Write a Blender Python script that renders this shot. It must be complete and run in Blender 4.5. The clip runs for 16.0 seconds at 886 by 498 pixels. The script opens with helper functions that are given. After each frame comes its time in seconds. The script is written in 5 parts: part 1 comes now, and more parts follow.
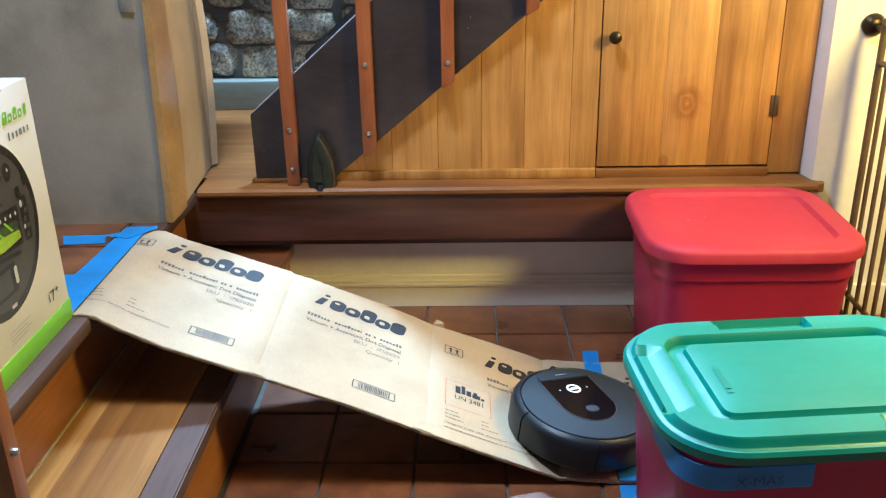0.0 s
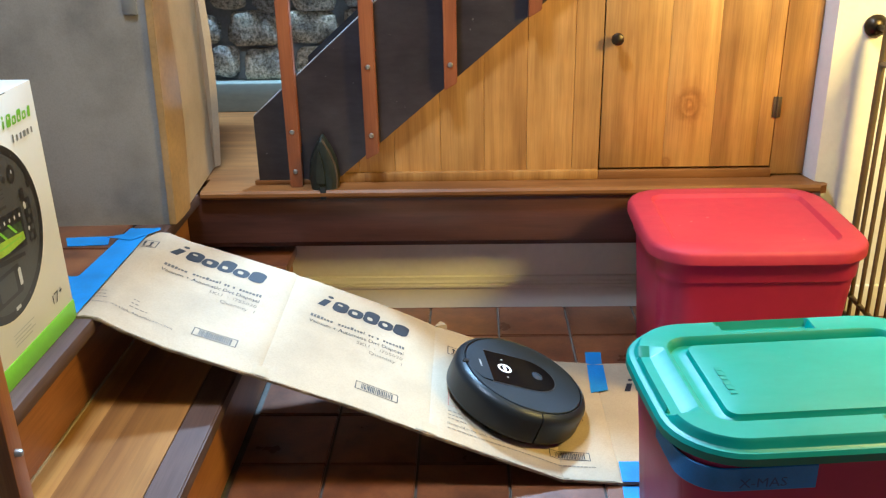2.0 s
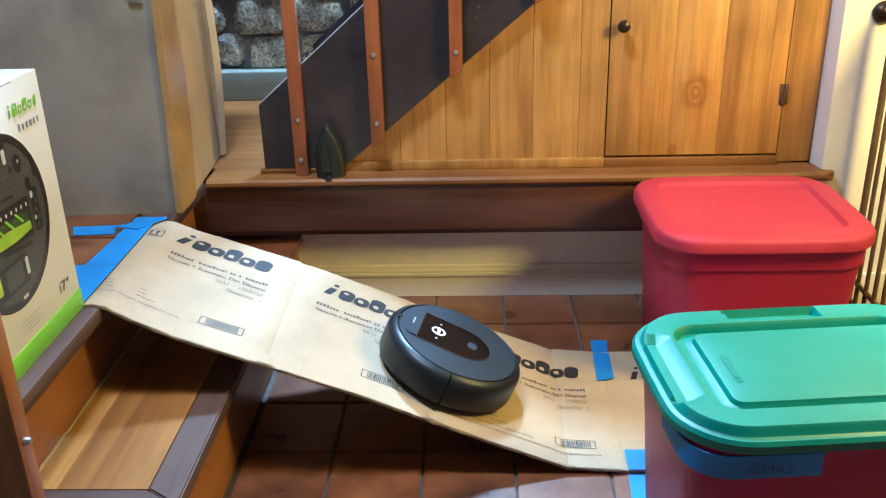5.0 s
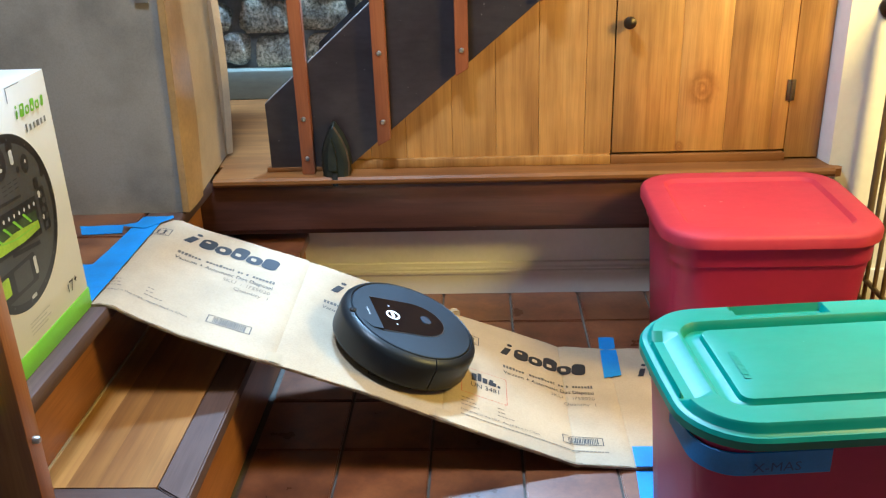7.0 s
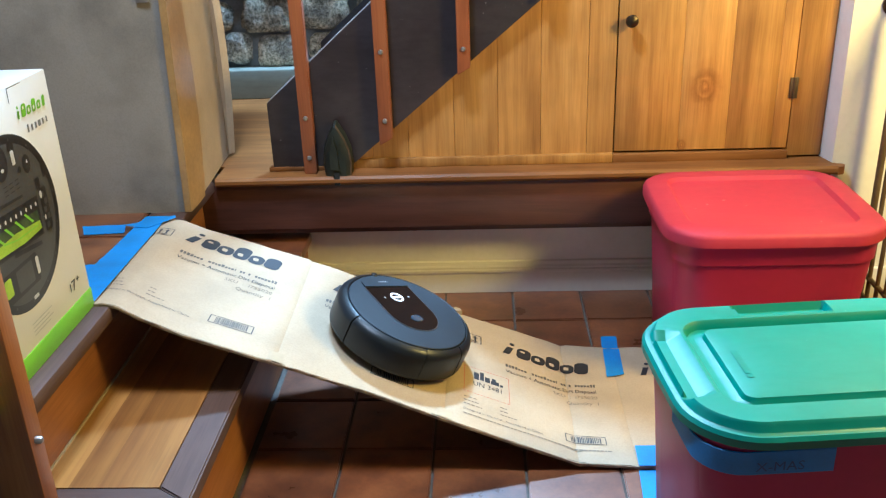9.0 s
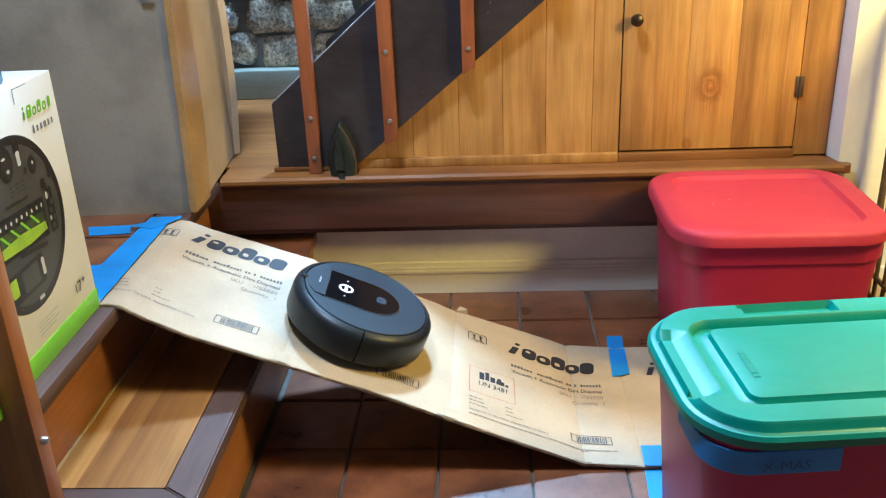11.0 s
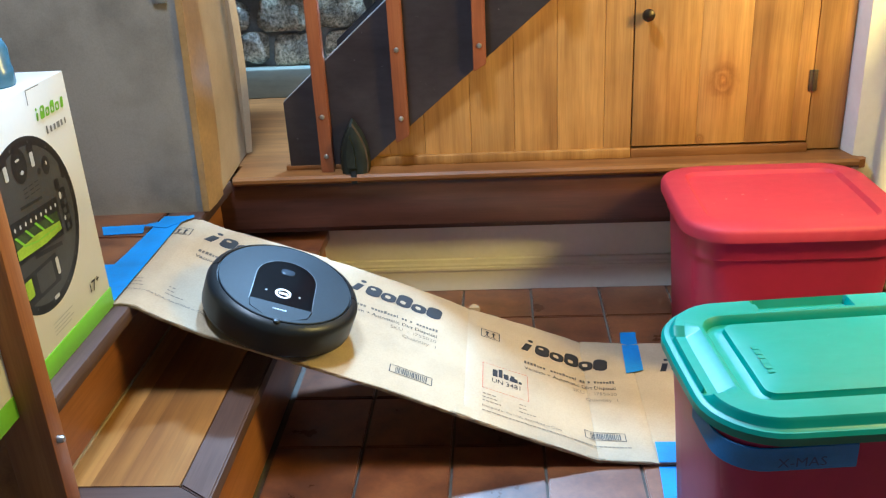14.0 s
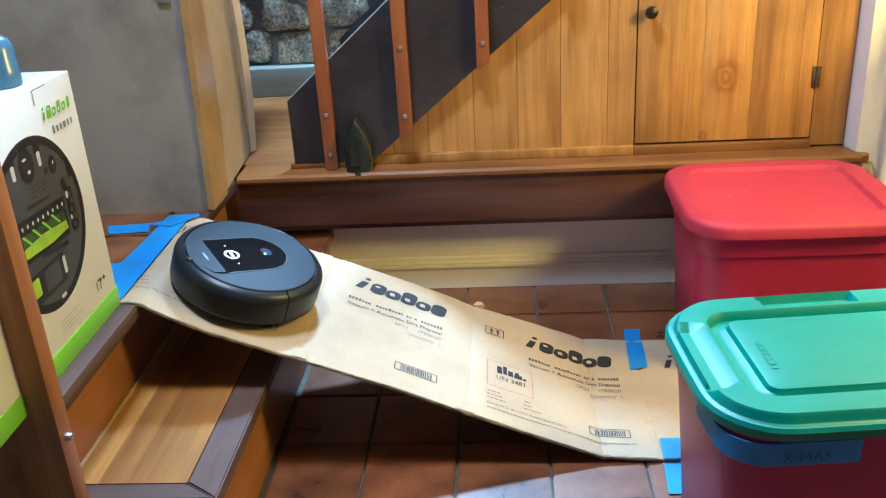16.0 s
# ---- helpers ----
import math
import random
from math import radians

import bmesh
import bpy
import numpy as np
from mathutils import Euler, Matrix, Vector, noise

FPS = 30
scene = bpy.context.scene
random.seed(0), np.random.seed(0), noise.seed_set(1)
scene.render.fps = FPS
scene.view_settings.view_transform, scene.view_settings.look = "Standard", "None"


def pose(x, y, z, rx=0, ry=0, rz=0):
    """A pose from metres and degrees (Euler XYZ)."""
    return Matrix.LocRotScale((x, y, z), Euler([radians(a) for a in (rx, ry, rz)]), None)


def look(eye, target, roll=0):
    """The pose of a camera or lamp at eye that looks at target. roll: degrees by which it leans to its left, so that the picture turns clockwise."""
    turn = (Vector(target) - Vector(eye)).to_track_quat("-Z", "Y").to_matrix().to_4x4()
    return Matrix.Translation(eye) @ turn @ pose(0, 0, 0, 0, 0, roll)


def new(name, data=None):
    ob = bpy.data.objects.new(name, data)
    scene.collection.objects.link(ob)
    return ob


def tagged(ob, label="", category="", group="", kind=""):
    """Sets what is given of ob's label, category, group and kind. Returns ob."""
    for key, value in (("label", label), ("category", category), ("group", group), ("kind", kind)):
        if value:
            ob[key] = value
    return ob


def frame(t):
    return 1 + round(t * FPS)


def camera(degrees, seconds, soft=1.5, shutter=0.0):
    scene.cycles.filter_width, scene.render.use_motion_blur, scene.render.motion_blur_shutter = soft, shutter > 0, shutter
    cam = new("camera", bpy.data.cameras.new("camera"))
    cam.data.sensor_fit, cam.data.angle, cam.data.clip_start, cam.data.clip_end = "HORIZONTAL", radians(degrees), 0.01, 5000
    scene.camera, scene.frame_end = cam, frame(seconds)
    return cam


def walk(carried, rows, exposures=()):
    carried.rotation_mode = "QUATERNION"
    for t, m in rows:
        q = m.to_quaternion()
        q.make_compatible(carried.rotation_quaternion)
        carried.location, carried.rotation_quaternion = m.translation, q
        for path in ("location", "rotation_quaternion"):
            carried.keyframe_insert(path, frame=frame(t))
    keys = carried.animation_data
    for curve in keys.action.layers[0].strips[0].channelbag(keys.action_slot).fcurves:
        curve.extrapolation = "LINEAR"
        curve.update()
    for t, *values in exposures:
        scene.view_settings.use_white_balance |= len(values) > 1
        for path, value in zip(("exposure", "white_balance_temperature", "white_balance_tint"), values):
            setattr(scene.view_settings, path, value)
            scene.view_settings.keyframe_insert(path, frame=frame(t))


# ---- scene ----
cam = camera(52.5, 16.0, soft=1.25)
PATH = [
    (0, (0.7932, -2.4720, 1.2672), (0.7248, -0.2544, 0.3466), -1.2),
    (0.5, (0.7932, -2.4708, 1.2672), (0.7236, -0.2520, 0.3514), -1.2),
    (1, (0.7932, -2.4708, 1.2672), (0.7212, -0.2520, 0.3514), -1.3),
    (1.5, (0.7908, -2.4768, 1.2672), (0.7200, -0.2580, 0.3490), -1.2),
    (2, (0.7920, -2.4744, 1.2672), (0.7176, -0.2556, 0.3514), -1.3),
    (2.5, (0.7944, -2.4696, 1.2660), (0.7104, -0.2520, 0.3478), -1.5),
    (3, (0.7944, -2.4696, 1.2660), (0.7068, -0.2532, 0.3454), -1.6),
    (3.5, (0.7920, -2.4732, 1.2672), (0.7044, -0.2652, 0.3262), -1.4),
    (4, (0.7920, -2.4732, 1.2672), (0.7068, -0.2652, 0.3262), -1.4),
    (6.5, (0.7908, -2.4756, 1.2672), (0.6876, -0.2724, 0.3178), -1.9),
    (7, (0.7920, -2.4744, 1.2672), (0.6840, -0.2700, 0.3178), -2.0),
    (7.5, (0.7944, -2.4696, 1.2660), (0.6780, -0.2676, 0.3154), -2.2),
    (8, (0.7944, -2.4696, 1.2660), (0.6780, -0.2664, 0.3166), -2.3),
    (8.5, (0.7932, -2.4708, 1.2672), (0.6780, -0.2688, 0.3142), -2.2),
    (9, (0.7932, -2.4720, 1.2672), (0.6780, -0.2700, 0.3154), -2.2),
    (11.5, (0.7944, -2.4696, 1.2660), (0.6588, -0.2688, 0.3154), -2.6),
    (12, (0.7944, -2.4684, 1.2660), (0.6552, -0.2676, 0.3142), -2.7),
    (12.5, (0.7944, -2.4696, 1.2660), (0.6552, -0.2688, 0.3142), -2.7),
    (13, (0.7944, -2.4684, 1.2660), (0.6516, -0.2688, 0.3118), -2.8),
    (13.5, (0.7944, -2.4696, 1.2660), (0.6408, -0.2712, 0.3106), -3.0),
    (14, (0.7944, -2.4696, 1.2660), (0.6312, -0.2724, 0.3094), -3.2),
    (14.5, (0.7920, -2.4756, 1.2672), (0.6288, -0.2784, 0.3106), -3.3),
    (15, (0.7920, -2.4756, 1.2672), (0.6264, -0.2796, 0.3082), -3.3),
    (15.5, (0.7920, -2.4744, 1.2672), (0.6228, -0.2784, 0.3082), -3.4),
    (16, (0.7920, -2.4768, 1.2684), (0.6204, -0.2820, 0.3070), -3.5),
]
walk(cam, [(t, look(eye, target, roll)) for t, eye, target, roll in PATH], [(0, 0.04, 5300, 9), (16, 0.04, 5180, 8)])
S = 1.2  # metres per unit of the plan; every plan below is written in these units


# ---- light ----
world = bpy.data.worlds.new("world")
scene.world = world
world.use_nodes = True
wn = world.node_tree
sky = wn.nodes.new("ShaderNodeTexSky")
sky.sky_type, sky.sun_disc, sky.sun_elevation, sky.sun_rotation = "NISHITA", False, radians(50), radians(20)
wn.links.new(sky.outputs[0], wn.nodes["Background"].inputs[0])
wn.nodes["Background"].inputs[1].default_value = 0.1


def area_lamp(name, eye, target, size, watts, colour):
    data = bpy.data.lights.new(name, "AREA")
    data.shape, data.size, data.energy, data.color = "DISK", size * S, watts, colour
    ob = new(name, data)
    ob.matrix_world = look([c * S for c in eye], [c * S for c in target])
    return ob


def bulb(name, eye, radius, watts, colour):
    data = bpy.data.lights.new(name, "POINT")
    data.shadow_soft_size, data.energy, data.color = radius * S, watts, colour
    ob = new(name, data)
    ob.location = [c * S for c in eye]
    return ob


# cool lamp over the stairwell, added neutral fill lamp over the steps, warm bulb in the room beside the totes
area_lamp("stairwell_light", (0.5, 0.82, 2.4), (0.3, -0.45, 0.2), 0.3, 330, (0.52, 0.77, 1.0))
area_lamp("overhead_fill", (0.25, -0.74, 2.5), (0.1, -0.74, 0.0), 0.36, 78, (0.86, 0.93, 1.0))
bulb("room_light", (1.85, -0.82, 1.2), 0.17, 155, (1.0, 0.67, 0.15))


# ---- materials ----
def nodes(name):
    m = bpy.data.materials.new(name)
    m.use_nodes = True
    return m, m.node_tree, m.node_tree.nodes["Principled BSDF"]


def ramp_node(nt, stops):
    r = nt.nodes.new("ShaderNodeValToRGB")
    el = r.color_ramp.elements
    while len(el) < len(stops):
        el.new(0.5)
    for e, (p, c) in zip(el, stops):
        e.position, e.color = p, (*c, 1)
    return r


def noise_node(nt, vec, scale, detail=5.0, rough=0.55, stretch=(1, 1, 1), jump=False):
    mp = nt.nodes.new("ShaderNodeMapping")
    mp.inputs["Scale"].default_value = stretch
    nt.links.new(vec, mp.inputs["Vector"])
    if jump:
        info = nt.nodes.new("ShaderNodeObjectInfo")
        mul = nt.nodes.new("ShaderNodeMath")
        mul.operation = "MULTIPLY"
        mul.inputs[1].default_value = 37.0
        nt.links.new(info.outputs["Random"], mul.inputs[0])
        nt.links.new(mul.outputs[0], mp.inputs["Location"])
    n = nt.nodes.new("ShaderNodeTexNoise")
    n.inputs["Scale"].default_value, n.inputs["Detail"].default_value, n.inputs["Roughness"].default_value = scale, detail, rough
    nt.links.new(mp.outputs[0], n.inputs["Vector"])
    return n.outputs["Fac"]


def mix_node(nt, a, b, fac, mode="MIX"):
    m = nt.nodes.new("ShaderNodeMix")
    m.data_type, m.blend_type = "RGBA", mode
    for sock, v in ((m.inputs[6], a), (m.inputs[7], b)):
        if isinstance(v, tuple):
            sock.default_value = (*v, 1)
        else:
            nt.links.new(v, sock)
    if isinstance(fac, float):
        m.inputs[0].default_value = fac
    else:
        nt.links.new(fac, m.inputs[0])
    return m.outputs[2]


def bump(nt, bsdf, height, strength, distance=0.002):
    b = nt.nodes.new("ShaderNodeBump")
    b.inputs["Strength"].default_value, b.inputs["Distance"].default_value = strength, distance
    nt.links.new(height, b.inputs["Height"])
    nt.links.new(b.outputs[0], bsdf.inputs["Normal"])


def coords(nt):
    return nt.nodes.new("ShaderNodeTexCoord").outputs["Object"]


def plain(name, colour, rough=0.5, metal=0.0, vary=0.12, scale=30, bumpy=0.08, stretch=(1, 1, 1), coat=0.0, spec=0.5):
    """A mostly even surface with faint blotches and fine relief."""
    m, nt, b = nodes(name)
    v = coords(nt)
    big = noise_node(nt, v, scale * 0.2, 4, stretch=stretch)
    fine = noise_node(nt, v, scale * 4, 6, stretch=stretch)
    dark = tuple(c * (1 - vary * 2) for c in colour)
    lite = tuple(min(1, c * (1 + vary)) for c in colour)
    r1 = ramp_node(nt, [(0.3, dark), (0.7, lite)])
    nt.links.new(big, r1.inputs[0])
    r2 = ramp_node(nt, [(0.35, (1 - vary,) * 3), (0.6, (1, 1, 1))])
    nt.links.new(fine, r2.inputs[0])
    nt.links.new(mix_node(nt, r1.outputs[0], r2.outputs[0], 0.7, "MULTIPLY"), b.inputs["Base Color"])
    b.inputs["Roughness"].default_value, b.inputs["Metallic"].default_value = rough, metal
    b.inputs["Coat Weight"].default_value, b.inputs["Specular IOR Level"].default_value = coat, spec
    rr = nt.nodes.new("ShaderNodeMapRange")
    rr.inputs["To Min"].default_value, rr.inputs["To Max"].default_value = max(0.02, rough - 0.1), min(1, rough + 0.1)
    nt.links.new(big, rr.inputs[0])
    nt.links.new(rr.outputs[0], b.inputs["Roughness"])
    bump(nt, b, fine, bumpy)
    return m


def wood(name, dark, mid, lite, axis="z", rough=0.38, scale=14.0, grain=9.0, coat=0.15, knots=(), figure=0.0):
    """Wood with long grain along one axis; each object is cut from another place of the log."""
    m, nt, b = nodes(name)
    v = coords(nt)
    long = {"x": (1 / grain, 1, 1), "y": (1, 1 / grain, 1), "z": (1, 1, 1 / grain)}[axis]
    fine = {"x": (0.03, 1, 1), "y": (1, 0.03, 1), "z": (1, 1, 0.03)}[axis]
    broad = noise_node(nt, v, scale, 4, 0.6, long, True)
    streak = noise_node(nt, v, scale * 16, 5, 0.65, fine, True)
    blot = noise_node(nt, v, 5, 3, 0.5, (1, 1, 1), True)
    r = ramp_node(nt, [(0.28, dark), (0.5, mid), (0.72, lite)])
    nt.links.new(broad, r.inputs[0])
    r2 = ramp_node(nt, [(0.3, (0.74, 0.7, 0.66)), (0.58, (1, 1, 1))])
    nt.links.new(streak, r2.inputs[0])
    c = mix_node(nt, r.outputs[0], r2.outputs[0], 0.75, "MULTIPLY")
    r3 = ramp_node(nt, [(0.25, (0.72, 0.68, 0.64)), (0.65, (1.08, 1.05, 1.0))])
    nt.links.new(blot, r3.inputs[0])
    c = mix_node(nt, c, r3.outputs[0], 0.7, "MULTIPLY")
    info = nt.nodes.new("ShaderNodeObjectInfo")
    r4 = ramp_node(nt, [(0.0, (0.82, 0.8, 0.78)), (1.0, (1.1, 1.08, 1.05))])
    nt.links.new(info.outputs["Random"], r4.inputs[0])
    c = mix_node(nt, c, r4.outputs[0], 0.8, "MULTIPLY")
    if figure:
        wave = nt.nodes.new("ShaderNodeTexWave")
        wave.bands_direction = "X"
        wave.inputs["Scale"].default_value, wave.inputs["Distortion"].default_value = 7.0, 9.0
        wave.inputs["Detail"].default_value, wave.inputs["Detail Scale"].default_value = 3.0, 1.2
        mp = nt.nodes.new("ShaderNodeMapping")
        mp.inputs["Scale"].default_value = (1.0, 1.0, 0.09)
        jump = nt.nodes.new("ShaderNodeMath")
        jump.operation = "MULTIPLY"
        jump.inputs[1].default_value = 23.0
        nt.links.new(info.outputs["Random"], jump.inputs[0])
        nt.links.new(jump.outputs[0], mp.inputs["Location"])
        nt.links.new(v, mp.inputs["Vector"])
        nt.links.new(mp.outputs[0], wave.inputs["Vector"])
        rf = ramp_node(nt, [(0.1, (0.7, 0.64, 0.56)), (0.45, (1, 1, 1)), (0.9, (1.06, 1.05, 1.02))])
        nt.links.new(wave.outputs["Fac"], rf.inputs[0])
        c = mix_node(nt, c, rf.outputs[0], figure, "MULTIPLY")
    for x, z, r in knots:
        off = nt.nodes.new("ShaderNodeVectorMath")
        off.operation = "SUBTRACT"
        off.inputs[1].default_value = (x * S, 0, z * S)
        nt.links.new(v, off.inputs[0])
        flatten = nt.nodes.new("ShaderNodeVectorMath")
        flatten.operation = "MULTIPLY"
        flatten.inputs[1].default_value = (1 / (r * S), 0, 0.8 / (r * S))
        nt.links.new(off.outputs[0], flatten.inputs[0])
        far = nt.nodes.new("ShaderNodeVectorMath")
        far.operation = "LENGTH"
        nt.links.new(flatten.outputs[0], far.inputs[0])
        wob = nt.nodes.new("ShaderNodeMath")
        wob.operation = "MULTIPLY_ADD"
        wob.inputs[1].default_value = 0.9
        nt.links.new(noise_node(nt, v, 40, 3), wob.inputs[0])
        nt.links.new(far.outputs["Value"], wob.inputs[2])
        scaled = nt.nodes.new("ShaderNodeMath")
        scaled.operation = "MULTIPLY"
        scaled.inputs[1].default_value = 0.3
        nt.links.new(wob.outputs[0], scaled.inputs[0])
        rk = ramp_node(nt, [(0.14, (1.1, 1.0, 0.85)), (0.24, (0.62, 0.5, 0.42)), (0.33, (0.9, 0.84, 0.78)), (0.42, (0.66, 0.56, 0.48)), (0.62, (0.95, 0.92, 0.9)), (0.85, (1, 1, 1))])
        nt.links.new(scaled.outputs[0], rk.inputs[0])
        c = mix_node(nt, c, rk.outputs[0], 1.0, "MULTIPLY")
    nt.links.new(c, b.inputs["Base Color"])
    b.inputs["Roughness"].default_value = rough
    b.inputs["Coat Weight"].default_value, b.inputs["Coat Roughness"].default_value = coat, 0.3
    bump(nt, b, streak, 0.15, 0.001)
    return m


def cardboard(name, colour, stain=0.0):
    """Brown board with flute lines, scuffs and faint stains."""
    m, nt, b = nodes(name)
    v = coords(nt)
    blot = noise_node(nt, v, 6, 5)
    fibre = noise_node(nt, v, 220, 4)
    flute = nt.nodes.new("ShaderNodeTexWave")
    flute.inputs["Scale"].default_value, flute.inputs["Distortion"].default_value = 60, 1.0
    nt.links.new(v, flute.inputs["Vector"])
    r = ramp_node(nt, [(0.25 + stain * 0.4, tuple(c * (0.82 - stain) for c in colour)), (0.55, colour), (0.8, tuple(c * 1.08 for c in colour))])
    nt.links.new(blot, r.inputs[0])
    r2 = ramp_node(nt, [(0.3, (0.86, 0.84, 0.82)), (0.6, (1, 1, 1))])
    nt.links.new(fibre, r2.inputs[0])
    nt.links.new(mix_node(nt, r.outputs[0], r2.outputs[0], 0.7, "MULTIPLY"), b.inputs["Base Color"])
    b.inputs["Roughness"].default_value = 0.72
    add = mix_node(nt, flute.outputs["Color"], fibre, 0.6)
    bump(nt, b, add, 0.12, 0.0008)
    return m


def tile_clay(name):
    m, nt, b = nodes(name)
    v = coords(nt)
    blot = noise_node(nt, v, 9, 5, 0.6, (1, 1, 1), True)
    fine = noise_node(nt, v, 90, 6, 0.6, (1, 1, 1), True)
    r = ramp_node(nt, [(0.28, (0.07, 0.022, 0.009)), (0.5, (0.17, 0.057, 0.02)), (0.75, (0.28, 0.105, 0.036))])
    nt.links.new(blot, r.inputs[0])
    info = nt.nodes.new("ShaderNodeObjectInfo")
    r4 = ramp_node(nt, [(0.0, (0.7, 0.68, 0.66)), (1.0, (1.12, 1.1, 1.08))])
    nt.links.new(info.outputs["Random"], r4.inputs[0])
    c = mix_node(nt, r.outputs[0], r4.outputs[0], 0.85, "MULTIPLY")
    r2 = ramp_node(nt, [(0.3, (0.8, 0.78, 0.75)), (0.6, (1, 1, 1))])
    nt.links.new(fine, r2.inputs[0])
    nt.links.new(mix_node(nt, c, r2.outputs[0], 0.8, "MULTIPLY"), b.inputs["Base Color"])
    b.inputs["Roughness"].default_value = 0.3
    rr = nt.nodes.new("ShaderNodeMapRange")
    rr.inputs["To Min"].default_value, rr.inputs["To Max"].default_value = 0.2, 0.42
    nt.links.new(blot, rr.inputs[0])
    nt.links.new(rr.outputs[0], b.inputs["Roughness"])
    b.inputs["Coat Weight"].default_value, b.inputs["Coat Roughness"].default_value = 0.8, 0.36
    bump(nt, b, blot, 0.35, 0.004)
    return m


def stone(name):
    m, nt, b = nodes(name)
    v = coords(nt)
    blot = noise_node(nt, v, 12, 6, 0.65, (1, 1, 1), True)
    fine = noise_node(nt, v, 75, 8, 0.8, (1, 1, 1), True)
    r = ramp_node(nt, [(0.38, (0.1, 0.095, 0.09)), (0.48, (0.46, 0.42, 0.35)), (0.58, (0.85, 0.82, 0.77))])
    nt.links.new(fine, r.inputs[0])
    info = nt.nodes.new("ShaderNodeObjectInfo")
    r4 = ramp_node(nt, [(0.0, (0.55, 0.6, 0.66)), (0.4, (1.0, 0.86, 0.66)), (1.0, (1.15, 1.12, 1.05))])
    nt.links.new(info.outputs["Random"], r4.inputs[0])
    r5 = ramp_node(nt, [(0.38, (0.32, 0.33, 0.35)), (0.55, (1.0, 0.98, 0.92))])
    nt.links.new(blot, r5.inputs[0])
    c = mix_node(nt, r.outputs[0], r5.outputs[0], 0.85, "MULTIPLY")
    nt.links.new(mix_node(nt, c, r4.outputs[0], 0.9, "MULTIPLY"), b.inputs["Base Color"])
    b.inputs["Roughness"].default_value = 0.85
    bump(nt, b, mix_node(nt, blot, fine, 0.5), 0.9, 0.012)
    return m


def scuffed(m, scale, pale, amount):
    """Adds pale scuff flecks and faint dusty smears to a plain material."""
    nt = m.node_tree
    b = nt.nodes["Principled BSDF"]
    old = b.inputs["Base Color"].links[0].from_socket
    v = coords(nt)
    fleck = noise_node(nt, v, scale, 2, 0.5)
    r = ramp_node(nt, [(0.0, (0, 0, 0)), (0.72 - amount * 0.1, (0, 0, 0)), (0.76 - amount * 0.1, (1, 1, 1))])
    nt.links.new(fleck, r.inputs[0])
    smear = noise_node(nt, v, 4, 6, 0.7, (1, 3, 1))
    r2 = ramp_node(nt, [(0.45, (0, 0, 0)), (0.8, (0.16, 0.16, 0.16))])
    nt.links.new(smear, r2.inputs[0])
    c = mix_node(nt, old, pale, r2.outputs[0])
    nt.links.new(mix_node(nt, c, pale, r.outputs[0]), b.inputs["Base Color"])
    return m


CLAY = tile_clay("clay_tile")
MORTAR = plain("mortar", (0.13, 0.11, 0.09), 0.9, vary=0.25, bumpy=0.4)
PINE = wood("pine_panel", (0.31, 0.15, 0.041), (0.47, 0.248, 0.07), (0.57, 0.33, 0.11), "z", 0.42, coat=0.1, figure=0.3)
PINE_KNOTTY = wood("knotty_pine_panel", (0.31, 0.15, 0.041), (0.47, 0.248, 0.07), (0.57, 0.33, 0.11), "z", 0.42, coat=0.1, knots=((0.21, 0.155, 0.025), (0.165, 0.012, 0.008)), figure=0.3)
RISER = wood("stair_riser_wood", (0.2, 0.075, 0.02), (0.33, 0.13, 0.032), (0.42, 0.18, 0.05), "y", 0.4)
TREAD = wood("tread_plank_wood", (0.2, 0.082, 0.022), (0.36, 0.17, 0.042), (0.5, 0.275, 0.075), "y", 0.4, scale=9, grain=12, coat=0.15)
NOSING = wood("walnut_nosing", (0.045, 0.023, 0.017), (0.085, 0.046, 0.035), (0.13, 0.078, 0.06), "y", 0.6, coat=0.0)
NOSING_ACROSS = wood("walnut_border", (0.045, 0.023, 0.017), (0.085, 0.046, 0.035), (0.13, 0.078, 0.06), "x", 0.6, coat=0.0)
FASCIA = wood("mahogany_board", (0.05, 0.021, 0.018), (0.1, 0.042, 0.034), (0.15, 0.062, 0.046), "x", 0.4, coat=0.25)
LEDGE = wood("ledge_wood", (0.14, 0.056, 0.018), (0.25, 0.11, 0.034), (0.34, 0.165, 0.052), "x", 0.48, coat=0.05)
LEDGE.node_tree.nodes["Principled BSDF"].inputs["Specular IOR Level"].default_value = 0.18
BALUSTER = wood("baluster_wood", (0.19, 0.055, 0.018), (0.29, 0.09, 0.03), (0.36, 0.13, 0.045), "z", 0.4)
POST = wood("newel_wood", (0.13, 0.045, 0.016), (0.26, 0.1, 0.03), (0.38, 0.17, 0.055), "z", 0.42, grain=14)
STRING = plain("dark_stained_string", (0.036, 0.026, 0.029), 0.38, vary=0.3, scale=20, bumpy=0.1, stretch=(0.3, 1, 1))
scuffed(STRING, 80, (0.16, 0.145, 0.14), -0.35)
WHITE_WALL = plain("white_wall_paint", (0.78, 0.75, 0.68), 0.6, vary=0.05, scale=12, bumpy=0.5)
GLOSS_WHITE = plain("white_trim_paint", (0.76, 0.73, 0.64), 0.35, vary=0.04, scale=14, bumpy=0.05)
PLASTER = plain("plaster", (0.2, 0.22, 0.25), 0.85, vary=0.06, scale=8, bumpy=0.2)
CARD = cardboard("ramp_cardboard", (0.425, 0.325, 0.205))
CARD_EDGE = plain("cardboard_edge", (0.36, 0.26, 0.15), 0.85, vary=0.3, scale=120, bumpy=0.4)
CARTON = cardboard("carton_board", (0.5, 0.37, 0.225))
# same board for the carton's front, stained, with its shade mixed into the colour
CARTON_SHADED = cardboard("carton_shaded_board", (0.31, 0.27, 0.215), 0.14)
